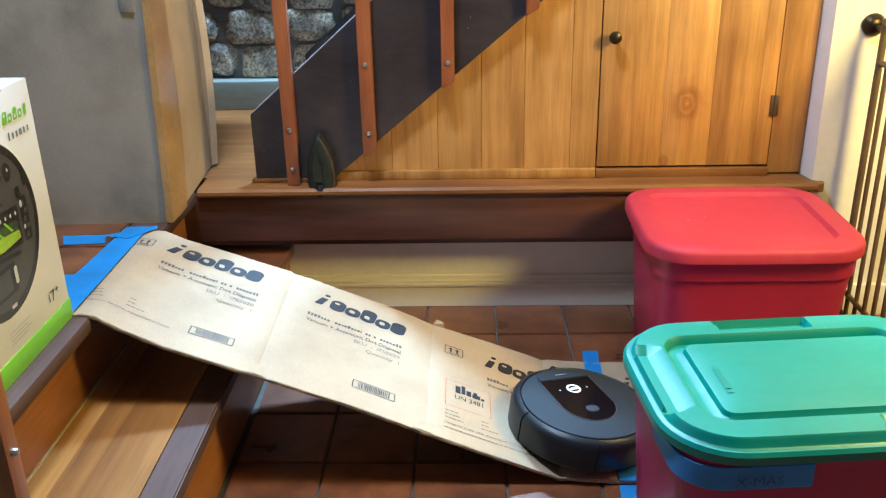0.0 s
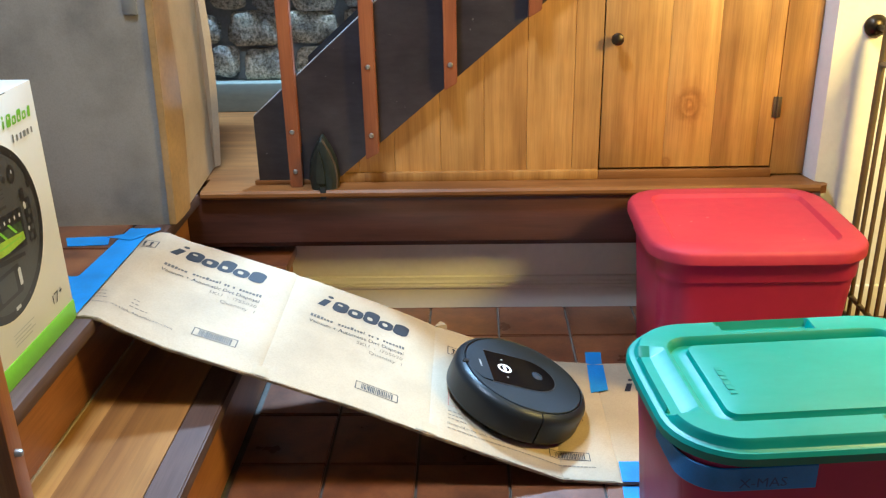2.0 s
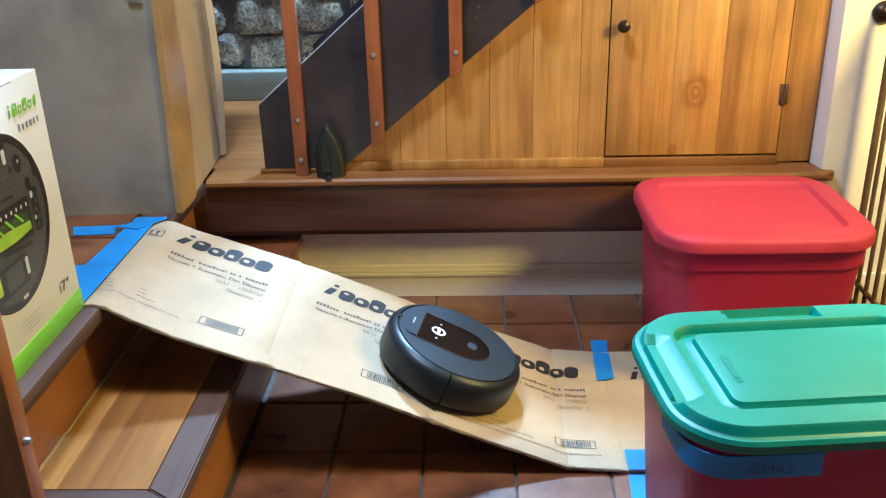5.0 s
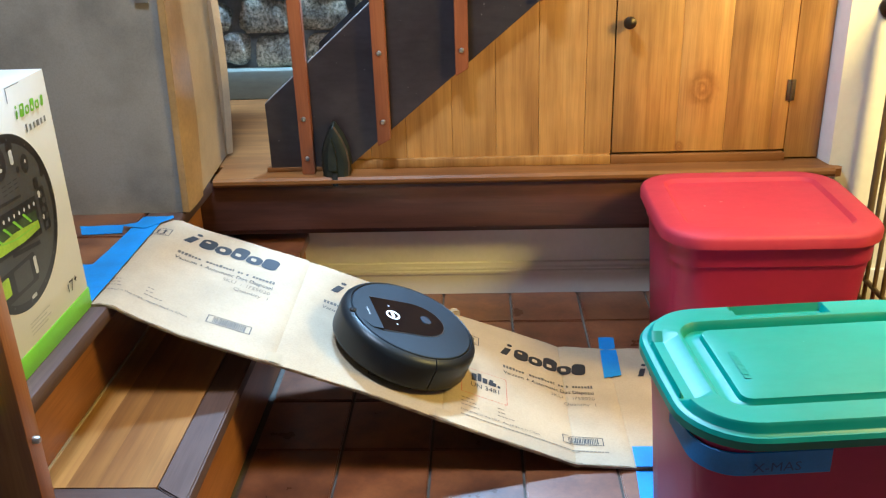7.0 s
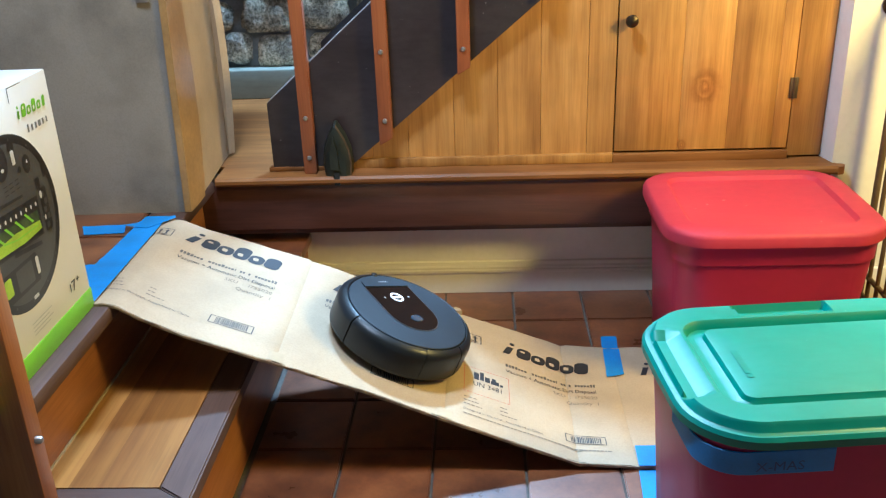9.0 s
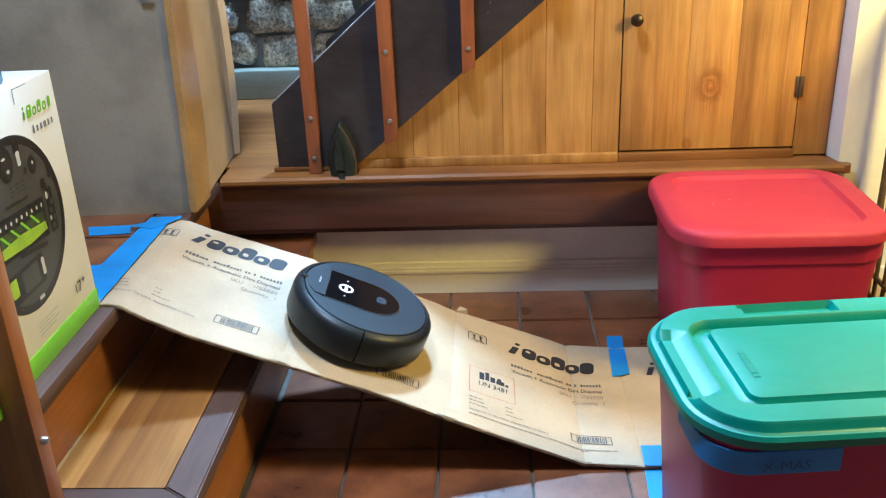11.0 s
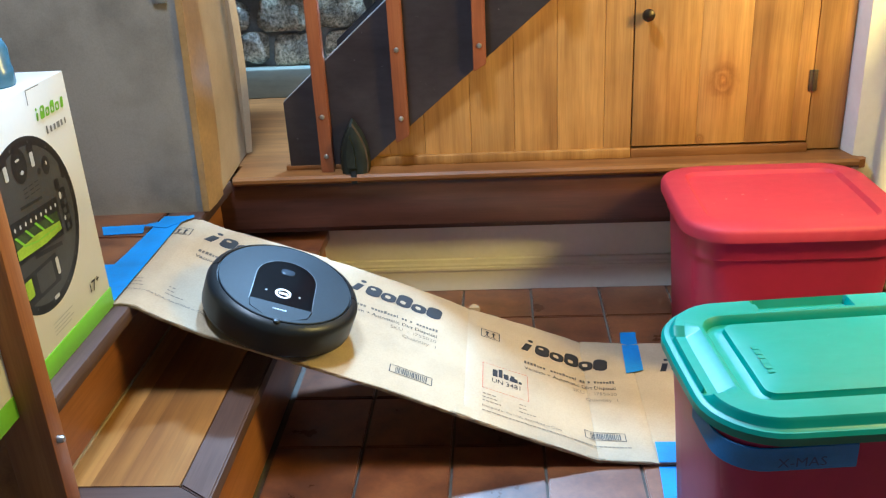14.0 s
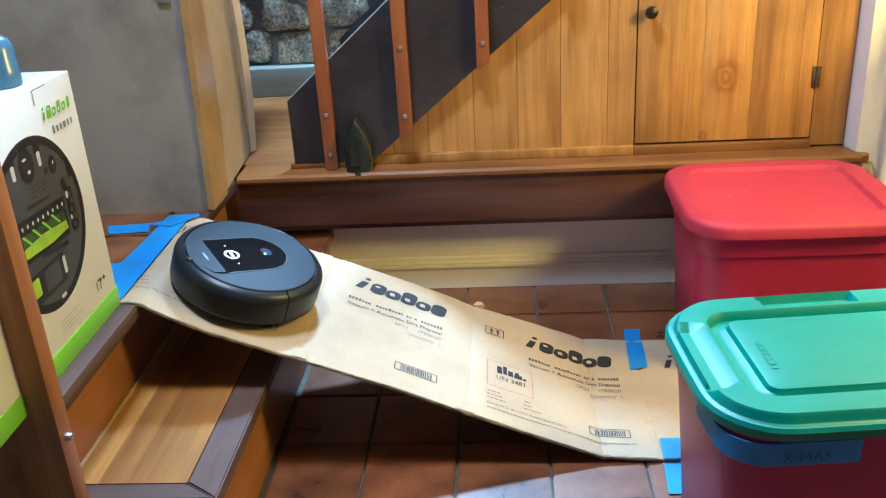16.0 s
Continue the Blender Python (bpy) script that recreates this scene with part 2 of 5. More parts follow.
INK = plain("printing_ink", (0.02, 0.02, 0.024), 0.6, vary=0.1, bumpy=0.0)
PEN = plain("pen_ink", (0.014, 0.075, 0.22), 0.6, vary=0.1, bumpy=0.0)
LENS = plain("smoked_lens", (0.035, 0.05, 0.07), 0.06, vary=0.05, bumpy=0.0)
INK_PALE = plain("worn_printing_ink", (0.12, 0.098, 0.078), 0.65, vary=0.15, bumpy=0.0)
BLUE_TAPE = plain("blue_masking_tape", (0.025, 0.22, 0.58), 0.6, vary=0.12, scale=60, bumpy=0.2)
EDGE_TAPE = plain("brown_edge_tape", (0.4, 0.24, 0.09), 0.35, vary=0.2, scale=20, bumpy=0.1)
FINE_INK = plain("faded_fine_print", (0.2, 0.155, 0.105), 0.7, vary=0.1, bumpy=0.0)
CLEAR_TAPE = plain("packing_tape", (0.45, 0.36, 0.24), 0.18, vary=0.06, bumpy=0.1)
RED = plain("red_plastic", (0.5, 0.035, 0.066), 0.58, vary=0.07, scale=10, bumpy=0.1, spec=0.3)
MAGENTA = plain("crimson_plastic", (0.35, 0.016, 0.095), 0.45, vary=0.08, scale=10, bumpy=0.06)
RED_TUB = plain("red_tub_plastic", (0.46, 0.022, 0.085), 0.42, vary=0.07, scale=10, bumpy=0.06)
TEAL = plain("teal_plastic", (0.004, 0.185, 0.135), 0.45, vary=0.07, scale=10, bumpy=0.08)
scuffed(TEAL, 42, (0.12, 0.36, 0.31), -0.35)
scuffed(RED, 45, (0.6, 0.16, 0.16), -0.3)
BLACK = plain("black_plastic", (0.016, 0.018, 0.021), 0.36, vary=0.15, scale=30, bumpy=0.06)
CHARCOAL = plain("charcoal_plastic", (0.022, 0.031, 0.042), 0.55, vary=0.1, scale=30, bumpy=0.05, spec=0.25)
BUMPER = plain("satin_charcoal_plastic", (0.013, 0.016, 0.019), 0.36, vary=0.1, scale=30, bumpy=0.03, spec=0.3)
GLOSS_BLACK = plain("glossy_black_plastic", (0.004, 0.004, 0.005), 0.14, vary=0.05, bumpy=0.0, spec=0.14)
RIM = plain("graphite_rim", (0.16, 0.165, 0.17), 0.3, metal=0.8, vary=0.06, bumpy=0.0)
RUBBER = plain("rubber", (0.015, 0.015, 0.015), 0.8, bumpy=0.3)
STEEL = plain("zinc_bolt", (0.55, 0.53, 0.5), 0.35, metal=0.9, vary=0.15, bumpy=0.1)
BRONZE = plain("bronze_metal", (0.05, 0.036, 0.024), 0.35, metal=0.75, vary=0.2, bumpy=0.1)
GATE = plain("bronze_gate_steel", (0.17, 0.12, 0.055), 0.4, metal=0.4, vary=0.15, bumpy=0.05)
IRON_MAT = plain("old_green_iron", (0.03, 0.036, 0.028), 0.4, metal=0.3, vary=0.3, scale=40, bumpy=0.3)
CARD_WHITE = plain("white_box_card", (0.66, 0.67, 0.67), 0.4, vary=0.02, bumpy=0.03)
GREEN = plain("lime_green_print", (0.19, 0.5, 0.02), 0.4, vary=0.05, bumpy=0.0)
LIME = plain("lime_roller_print", (0.32, 0.5, 0.02), 0.45, vary=0.2, scale=60, bumpy=0.0)
GREY_PRINT = plain("grey_print", (0.022, 0.024, 0.027), 0.4, vary=0.15, scale=50, bumpy=0.0)
MID_PRINT = plain("mid_grey_print", (0.06, 0.063, 0.067), 0.4, vary=0.12, scale=50, bumpy=0.0)
PALE_PRINT = plain("pale_grey_print", (0.5, 0.52, 0.54), 0.4, vary=0.08, scale=50, bumpy=0.0)
BOTTLE_BLUE = plain("blue_bottle_plastic", (0.06, 0.16, 0.26), 0.25, vary=0.15, scale=30, bumpy=0.05)
GREY_TAPE = plain("grey_parcel_tape", (0.3, 0.29, 0.27), 0.3, vary=0.1)
HINGE = plain("aged_hinge_metal", (0.14, 0.095, 0.06), 0.45, metal=0.5, vary=0.3, scale=80)
DUST_HIGHLIGHT = plain("dusty_highlight_edge", (0.32, 0.3, 0.3), 0.8, vary=0.3, scale=60)
STONE = stone("field_stone")
GROUT = plain("stone_mortar", (0.28, 0.28, 0.27), 0.95, vary=0.2, scale=30, bumpy=0.6)
SLATE = plain("green_grey_slate", (0.22, 0.235, 0.19), 0.7, vary=0.2, scale=14, bumpy=0.3, stretch=(0.3, 1, 1))
CARPET = plain("grey_tread", (0.3, 0.28, 0.26), 0.9, vary=0.15, bumpy=0.5)


def glow(name, colour, strength):
    m, nt, b = nodes(name)
    b.inputs["Emission Color"].default_value, b.inputs["Emission Strength"].default_value = (*colour, 1), strength
    return m


LED = glow("lit_button", (0.95, 1.0, 1.0), 0.6)


# ---- building helpers ----
def box(bm, x0, y0, z0, x1, y1, z1, bevel=0.0, seg=2):
    m = Matrix.Translation(((x0 + x1) / 2, (y0 + y1) / 2, (z0 + z1) / 2)) @ Matrix.Diagonal((x1 - x0, y1 - y0, z1 - z0, 1))
    made = bmesh.ops.create_cube(bm, size=1, matrix=m)["verts"]
    if bevel:
        edges = list({e for v in made for e in v.link_edges})
        bmesh.ops.bevel(bm, geom=edges, offset=bevel, segments=seg, profile=0.5, affect="EDGES")


def lathe(bm, rings, n=48, centre=(0, 0), turn=None):
    """A turned body from (radius, height) rings; turn: a matrix laid on it."""
    rows = []
    for r, z in rings:
        rows.append([bm.verts.new((centre[0] + r * math.cos(2 * math.pi * k / n), centre[1] + r * math.sin(2 * math.pi * k / n), z)) for k in range(n)])
    for a, b in zip(rows, rows[1:]):
        for k in range(n):
            bm.faces.new((a[k], a[(k + 1) % n], b[(k + 1) % n], b[k]))
    for row in (rows[0][::-1], rows[-1]):
        if rings[0 if row is not rows[-1] else -1][0] > 1e-6:
            bm.faces.new(row)
    if turn is not None:
        bmesh.ops.transform(bm, matrix=turn, verts=[v for row in rows for v in row])


def prism(bm, outline, lo, hi, axis="z"):
    """An outline pulled from lo to hi along an axis."""
    def at(p, h):
        return {"z": (p[0], p[1], h), "y": (p[0], h, p[1]), "x": (h, p[0], p[1])}[axis]
    a = [bm.verts.new(at(p, lo)) for p in outline]
    b = [bm.verts.new(at(p, hi)) for p in outline]
    n = len(outline)
    for k in range(n):
        bm.faces.new((a[k], a[(k + 1) % n], b[(k + 1) % n], b[k]))
    bm.faces.new(a[::-1])
    bm.faces.new(b)
    bmesh.ops.recalc_face_normals(bm, faces=bm.faces[:])


def rounded(w, d, r, n=8, cx=0.0, cy=0.0, bulge=0.0, steps_long=6):
    """The outline of a rounded rectangle; bulge bows its sides outward."""
    pts = []
    for sx, sy, a0 in ((1, 1, 0), (-1, 1, 90), (-1, -1, 180), (1, -1, 270)):
        for k in range(n + 1):
            a = radians(a0 + 90 * k / n)
            pts.append((sx * (w / 2 - r) + r * math.cos(a), sy * (d / 2 - r) + r * math.sin(a)))
    out = []
    for k, p in enumerate(pts):
        q = pts[(k + 1) % len(pts)]
        steps = steps_long if math.dist(p, q) > 2.5 * r * math.pi / 2 / n else 1
        for s in range(steps):
            f = s / steps
            out.append((p[0] + (q[0] - p[0]) * f, p[1] + (q[1] - p[1]) * f))
    return [(cx + x * (1 + bulge * (1 - (2 * y / d) ** 2)), cy + y * (1 + bulge * (1 - (2 * x / w) ** 2))) for x, y in out]


def loft(bm, loops, close=True):
    """Skin over loops of equal count; the ends are closed."""
    rows = [[bm.verts.new(p) for p in lp] for lp in loops]
    n = len(rows[0])
    for a, b in zip(rows, rows[1:]):
        for k in range(n):
            bm.faces.new((a[k], a[(k + 1) % n], b[(k + 1) % n], b[k]))
    if close:
        bm.faces.new(rows[0][::-1])
        bm.faces.new(rows[-1])
    bmesh.ops.recalc_face_normals(bm, faces=bm.faces[:])


def mesh_of(name, bm, material, smooth=0.6):
    for v in bm.verts:
        v.co *= S
    me = bpy.data.meshes.new(name)
    bm.to_mesh(me)
    bm.free()
    me.materials.append(material)
    if smooth:
        me.shade_smooth()
        me.set_sharp_from_angle(angle=smooth)
    return me


def part(name, bm, material, parent, label="", smooth=0.6):
    ob = new(name, mesh_of(name, bm, material, smooth))
    ob.parent = parent
    if label:
        tagged(ob, label)
    return ob


def thing(name, place, label, category, group="", turn=0.0, kind=""):
    ob = new(name)
    ob.matrix_world = pose(place[0] * S, place[1] * S, place[2] * S, 0, 0, turn)
    return tagged(ob, label, category, group, kind)


def solid(name, bm, material, label, category, kind="", smooth=0.6):
    """A thing that is one mesh, built in place."""
    return tagged(new(name, mesh_of(name, bm, material, smooth)), label, category, "", kind)


def one_box(name, dims, material, label, category, kind="", bevel=0.002):
    bm = bmesh.new()
    box(bm, *dims, bevel=bevel)
    return solid(name, bm, material, label, category, kind)


def box_part(name, dims, material, parent, label="", bevel=0.002):
    bm = bmesh.new()
    box(bm, *dims, bevel=bevel)
    return part(name, bm, material, parent, label)


def letters(bm, words, x, y, height, width=None, align="LEFT"):
    """Adds words in the built-in font, in the xy plane from (x, y), as flat faces."""
    cu = bpy.data.curves.new("words", "FONT")
    cu.body, cu.size, cu.align_x, cu.resolution_u = words, height / 0.7, "LEFT", 2
    ob = bpy.data.objects.new("words", cu)
    me = bpy.data.meshes.new_from_object(ob)
    bpy.data.objects.remove(ob)
    lo, hi = min(v.co.x for v in me.vertices), max(v.co.x for v in me.vertices)
    k = width / (hi - lo) if width else 1.0
    shift = x - lo * k if align == "LEFT" else x - hi * k
    first = len(bm.verts)
    bm.from_mesh(me)
    bm.verts.ensure_lookup_table()
    for v in bm.verts[first:]:
        v.co.x, v.co.y = v.co.x * k + shift, v.co.y + y
    bpy.data.meshes.remove(me)


def flat(bm, outline, z=0.0):
    return bm.faces.new([bm.verts.new((x, y, z)) for x, y in outline])


def bar(bm, x0, y0, x1, y1, z=0.0, lean=0.0):
    flat(bm, [(x0, y0), (x1, y0), (x1 + lean, y1), (x0 + lean, y1)], z)


# ---- structure ----
Z1, Z2 = 0.18, 0.36       # first tread and landing above the lower floor
WALL_Y = 0.10             # white wall under the ledge

one_box("ground", (-3.2, -4.4, -0.06, 3.4, 2.2, -0.012), MORTAR, "dark mortar bed under the floor tiles", "floor", "structure")
floor = one_box("floor", (0.16, -4.0, -0.012, 3.0, WALL_Y, -0.006), MORTAR, "reddish brown clay tile floor with dark joints", "floor", "structure", 0)

# room shell
one_box("wall_west", (-2.6, -4.1, -0.02, -2.5, 2.0, 3.3), PLASTER, "plain plaster wall", "wall", "structure")
one_box("wall_east", (3.0, -4.1, -0.02, 3.1, 2.0, 3.3), PLASTER, "plain plaster wall", "wall", "structure")
one_box("wall_south", (-2.6, -4.1, -0.02, 3.1, -4.0, 3.3), PLASTER, "plain plaster wall", "wall", "structure")
one_box("wall_north", (-2.6, 1.9, -0.02, 3.1, 2.0, 3.3), PLASTER, "plain plaster wall behind the stair", "wall", "structure")
# unseen slab, added to keep stairwell light off the plinth and ramp top
one_box("shade_slab", (-2.5, 0.06, 1.5, 0.325, 0.78, 1.62), PLASTER, "unseen plaster slab added to block the stairwell light", "ceiling", "structure")
one_box("ceiling", (-2.6, -4.1, 3.2, 3.1, 2.0, 3.3), PLASTER, "plain plaster ceiling", "ceiling", "structure")

# landing with its wood nosing, clay tiles and riser
landing = one_box("landing_floor", (-2.5, -0.985, 0.0, -0.055, -0.002, Z2 - 0.022), RISER, "raised landing with orange wood riser", "floor", "structure", 0)
box_part("riser_board", (-0.055, -0.985, Z1, -0.045, 0.10, Z2 - 0.03), RISER, landing, "orange-brown wooden riser board")
box_part("nosing", (-0.085, -0.985, Z2 - 0.03, 0.0, -0.002, Z2), NOSING, landing, "worn grey-brown wooden nosing", 0.006)
box_part("seam_caulk", (-0.0445, -0.98, Z1, -0.041, 0.09, Z1 + 0.004), CLEAR_TAPE, landing, "", 0)
back_floor = one_box("landing_wood_floor", (-2.5, 0.115, 0.0, 1.5, 1.9, Z2 - 0.004), LEDGE, "polished brown wooden floor behind the stair foot", "floor", "structure", 0)

# first step: plank tread with a walnut border
step = one_box("lower_step", (-0.055, -0.975, 0.0, 0.19, WALL_Y, Z1 - 0.026), RISER, "wooden step with a plank tread and walnut border", "step", "structure", 0)
for k in range(4):
    x0 = -0.045 + 0.0482 * k
    box_part("tread_plank", (x0, -0.9455, Z1 - 0.026, x0 + 0.0481, -0.30, Z1), TREAD, step, "", 0)
bm = bmesh.new()
prism(bm, [(0.1485, -0.945), (0.2055, -0.985), (0.2055, -0.30), (0.1485, -0.30)], Z1 - 0.027, Z1 + 0.0005, "z")
bmesh.ops.bevel(bm, geom=bm.edges[:], offset=0.003, segments=2, affect="EDGES")
part("border", bm, NOSING, step, "dark walnut border plank")
bm = bmesh.new()
prism(bm, [(-0.045, -0.985), (0.2045, -0.985), (0.1475, -0.946), (-0.045, -0.946)], Z1 - 0.027, Z1 + 0.0005, "z")
bmesh.ops.bevel(bm, geom=bm.edges[:], offset=0.003, segments=2, affect="EDGES")
part("front_border", bm, NOSING_ACROSS, step, "dark walnut border plank")
for k, y0 in enumerate((-0.299, -0.167, -0.035)):
    box_part("tread_tile", (-0.045, y0, Z1 - 0.026, 0.2055, y0 + 0.131, Z1), CLAY, step, "", 0.002)

# ledge: wood cap, dark fascia, white wall and moulded baseboard
ledge = thing("ledge", (0, 0, 0), "brown wooden ledge with a dark mahogany fascia board", "ledge", kind="structure")
bm = bmesh.new()
prism(bm, [(0.006, Z2 - 0.021), (0.0, Z2 - 0.014), (0.0, Z2 - 0.006), (0.006, Z2), (0.116, Z2), (0.116, Z2 - 0.021)], 0.0, 1.498, "x")
part("cap", bm, LEDGE, ledge, "polished brown wooden cap with a rounded edge")
bm = bmesh.new()
prism(bm, [(1.498, 0.0), (1.512, 0.004), (1.518, 0.016), (1.514, 0.026), (1.498, 0.0285)], Z2 - 0.021, Z2 - 0.001, "z")
part("cap_end", bm, LEDGE, ledge)
box_part("fascia", (-0.05, 0.018, 0.219, 1.488, 0.04, Z2 - 0.021), FASCIA, ledge, "dark mahogany fascia board", 0.002)
box_part("core", (-0.05, 0.041, 0.2, 1.47, 0.114, Z2 - 0.022), FASCIA, ledge, "", 0)

one_box("wall_under_ledge", (0.10, WALL_Y, -0.01, 1.48, 0.2, 0.34), WHITE_WALL, "cream painted plaster wall under the ledge", "wall", "structure", 0)
bm = bmesh.new()
prism(bm, [(0.1, 0.0), (0.088, 0.0), (0.088, 0.056), (0.083, 0.060), (0.083, 0.066), (0.0865, 0.069), (0.0865, 0.073), (0.091, 0.078), (0.093, 0.086), (0.1, 0.088)], 0.213, 1.485, "x")
solid("baseboard", bm, GLOSS_WHITE, "cream painted moulded baseboard", "baseboard", "structure", 0.3)

# white wall beyond the cupboard, with its return
bm = bmesh.new()
prism(bm, [(1.481, 0.085), (1.492, 0.03), (3.0, 0.03), (3.0, 0.16), (1.481, 0.16)], 0.0, 3.2, "z")
solid("wall_white", bm, WHITE_WALL, "cream painted wall beside the cupboard", "wall", "structure", 0.3)
one_box("baseboard_east", (1.525, 0.018, 0.0, 3.0, 0.03, 0.085), GLOSS_WHITE, "cream painted baseboard", "baseboard", "structure")

# panelled wall under the stair, board by board


def string_low(x):
    return 0.36 + 0.832 * (x - 0.32)


bm = bmesh.new()
prism(bm, [(0.32, Z2), (1.485, Z2), (1.485, string_low(1.485) + 0.12), (0.32, Z2 + 0.12)], 0.098, 0.115, "y")
wall_panel = solid("wall_panel", bm, PINE, "honey-coloured vertical pine boards under the stair", "wall", "structure", 0)
SEAMS = [0.322, 0.385, 0.474, 0.588, 0.695, 0.799, 0.911, 0.9765]

for a, b in zip(SEAMS, SEAMS[1:]):
    bm = bmesh.new()
    prism(bm, [(a + 0.0003, Z2 + 0.02), (b - 0.0003, Z2 + 0.02), (b - 0.0003, string_low(b) + 0.1), (a + 0.0003, string_low(a) + 0.1)], 0.08, 0.098, "y")
    bmesh.ops.bevel(bm, geom=bm.edges[:], offset=0.0009, segments=1, affect="EDGES")
    part("panel_board", bm, PINE, wall_panel)
box_part("panel_board", (1.3975, 0.08, Z2 + 0.004, 1.4795, 0.098, 1.32), PINE, wall_panel, "", 0.0018)
box_part("base_strip", (0.322, 0.066, Z2, 0.975, 0.0975, Z2 + 0.0225), PINE, wall_panel, "narrow pine base strip", 0.002)

box_part("door_sill", (0.9765, 0.068, Z2, 1.3970, 0.0975, Z2 + 0.0205), LEDGE, wall_panel, "brown wooden sill under the cupboard door", 0.001)

# cupboard door of four boards
door = thing("door_1", (0.978, 0.08, Z2 + 0.026), "closed pine board cupboard door with a dark round knob", "door", kind="structure")
DOOR_X = [0.0012, 0.155, 0.270, 0.380, 0.4175]
for a, b in zip(DOOR_X, DOOR_X[1:]):
    box_part("door_board", (a, -0.002, 0.0, b - 0.0002, 0.017, 0.55), PINE_KNOTTY, door, "", 0.0009)
bm = bmesh.new()
lathe(bm, [(0.0, 0.0), (0.008, 0.0), (0.009, -0.003), (0.006, -0.006), (0.006, -0.014), (0.012, -0.018), (0.0148, -0.025), (0.013, -0.031), (0.006, -0.0345), (0.0, -0.035)], 28,
      turn=Matrix.Translation((0.027, -0.002, 0.317)) @ Matrix.Rotation(radians(-90), 4, "X"))
part("knob", bm, BRONZE, door, "dark bronze round knob")
hinge = box_part("hinge", (0.409, -0.006, 0.122, 0.428, -0.0021, 0.172), HINGE, door, "dark metal butt hinge", 0.001)
bm = bmesh.new()
lathe(bm, [(0.0, 0.122), (0.003, 0.122), (0.003, 0.172), (0.0, 0.172)], 12, (0.4182, -0.006))
part("pin", bm, HINGE, hinge)
# stair: dark string, treads behind it
stair = thing("staircase", (0, 0, 0), "dark stained wooden staircase rising above the panelling", "staircase", kind="structure")
bm = bmesh.new()
prism(bm, [(0.137, Z2), (0.137, 0.532), (0.139 + 1.7, 0.532 + 1.7 * 0.86), (0.139 + 1.7, string_low(0.139 + 1.7)), (0.318, Z2)], 0.056, 0.0795, "y")
part("string", bm, STRING, stair, "dark stained stair string")
bm = bmesh.new()
prism(bm, [(0.137, Z2), (0.137, 0.532), (0.139 + 1.7, 0.532 + 1.7 * 0.86), (0.139 + 1.7, string_low(0.139 + 1.7)), (0.318, Z2)], 0.862, 0.885, "y")
part("string", bm, STRING, stair, "dark stained stair string")
for k in range(9):
    x0, z = 0.165 + 0.2 * k, Z2 + 0.166 * (k + 1)
    box_part("stair_tread", (x0, 0.118, z - 0.026, x0 + 0.23, 0.86, z), CARPET, stair, "", 0.003)
    box_part("stair_riser", (x0 + 0.025, 0.118, z - 0.165, x0 + 0.035, 0.86, z - 0.027), STRING, stair, "", 0)
# pale strip on the string: dust plus a painted highlight of grazing light
bm = bmesh.new()
prism(bm, [(0.138, 0.5325), (0.1385, 0.536), (1.6, 0.536 + 1.4615 * 0.86), (1.6, 0.5325 + 1.4615 * 0.86)], 0.057, 0.0785, "y")
part("worn_highlight_edge", bm, DUST_HIGHLIGHT, stair, "dusty worn top edge of the string with a painted highlight")
box_part("string_foot", (0.125, 0.054, Z2, 0.30, 0.0805, Z2 + 0.0115), LEDGE, stair, "brown wooden foot strip", 0.002)

# stone wall behind the stair, with a slate plinth
stone_wall = one_box("wall_stone", (-0.75, 0.90, Z2 - 0.01, 0.75, 1.02, 2.2), GROUT, "rough fieldstone wall with grey mortar", "wall", "structure", 0)
rng = random.Random(5)
for row, z in enumerate((0.508, 0.618, 0.73, 0.842, 0.955)):
    x = -0.55 + 0.07 * (row % 2)
    while x < 0.65:
        w, h = rng.uniform(0.11, 0.19), rng.uniform(0.102, 0.124)
        bm = bmesh.new()
        bmesh.ops.create_icosphere(bm, subdivisions=3, radius=1.0)
        seed = Vector((row * 7.1, x * 9.0, 3.0))
        for v in bm.verts:
            d = v.co.copy()
            p = Vector([math.copysign(abs(c) ** 0.6, c) for c in d])
            k = 1 + 0.22 * noise.noise(d * 1.4 + seed) + 0.08 * noise.noise(d * 5 + seed)
            v.co = Vector((p.x * (w / 2 - 0.009) * k, p.y * 0.026 * k, p.z * (h / 2 - 0.004) * k))
        st = part("stone", bm, STONE, stone_wall, smooth=1.2)
        st.location = ((x + w / 2) * S, 0.9 * S, (z + rng.uniform(-0.007, 0.007)) * S)
        x += w + 0.003
one_box("stone_plinth", (-0.75, 0.834, Z2 - 0.004, 0.75, 0.899, 0.452), SLATE, "green-grey slate plinth at the foot of the stone wall", "plinth", "structure", 0.006)


# ---- balusters ----
def baluster(x0, x1, low_left, low_right, bolts):
    ob = thing("baluster", (x0, 0.03, 0), "flat reddish wooden baluster bolted to the stair string", "baluster", "stair balusters")
    w = x1 - x0
    bm = bmesh.new()
    prism(bm, [(0, low_left), (w, low_right), (w, 1.75), (0, 1.75)], 0.0, 0.025, "y")
    bmesh.ops.bevel(bm, geom=bm.edges[:], offset=0.0018, segments=2, affect="EDGES")
    part("post", bm, BALUSTER, ob)
    for z in bolts:
        bm = bmesh.new()
        lathe(bm, [(0.0, 0.002), (0.0062, 0.002), (0.0062, -0.001), (0.0045, -0.0035), (0.0, -0.0045)], 16, turn=Matrix.Translation((w / 2, 0, z)) @ Matrix.Rotation(radians(-90), 4, "X"))
        part("bolt", bm, STEEL, ob, "round zinc bolt head")
    return ob


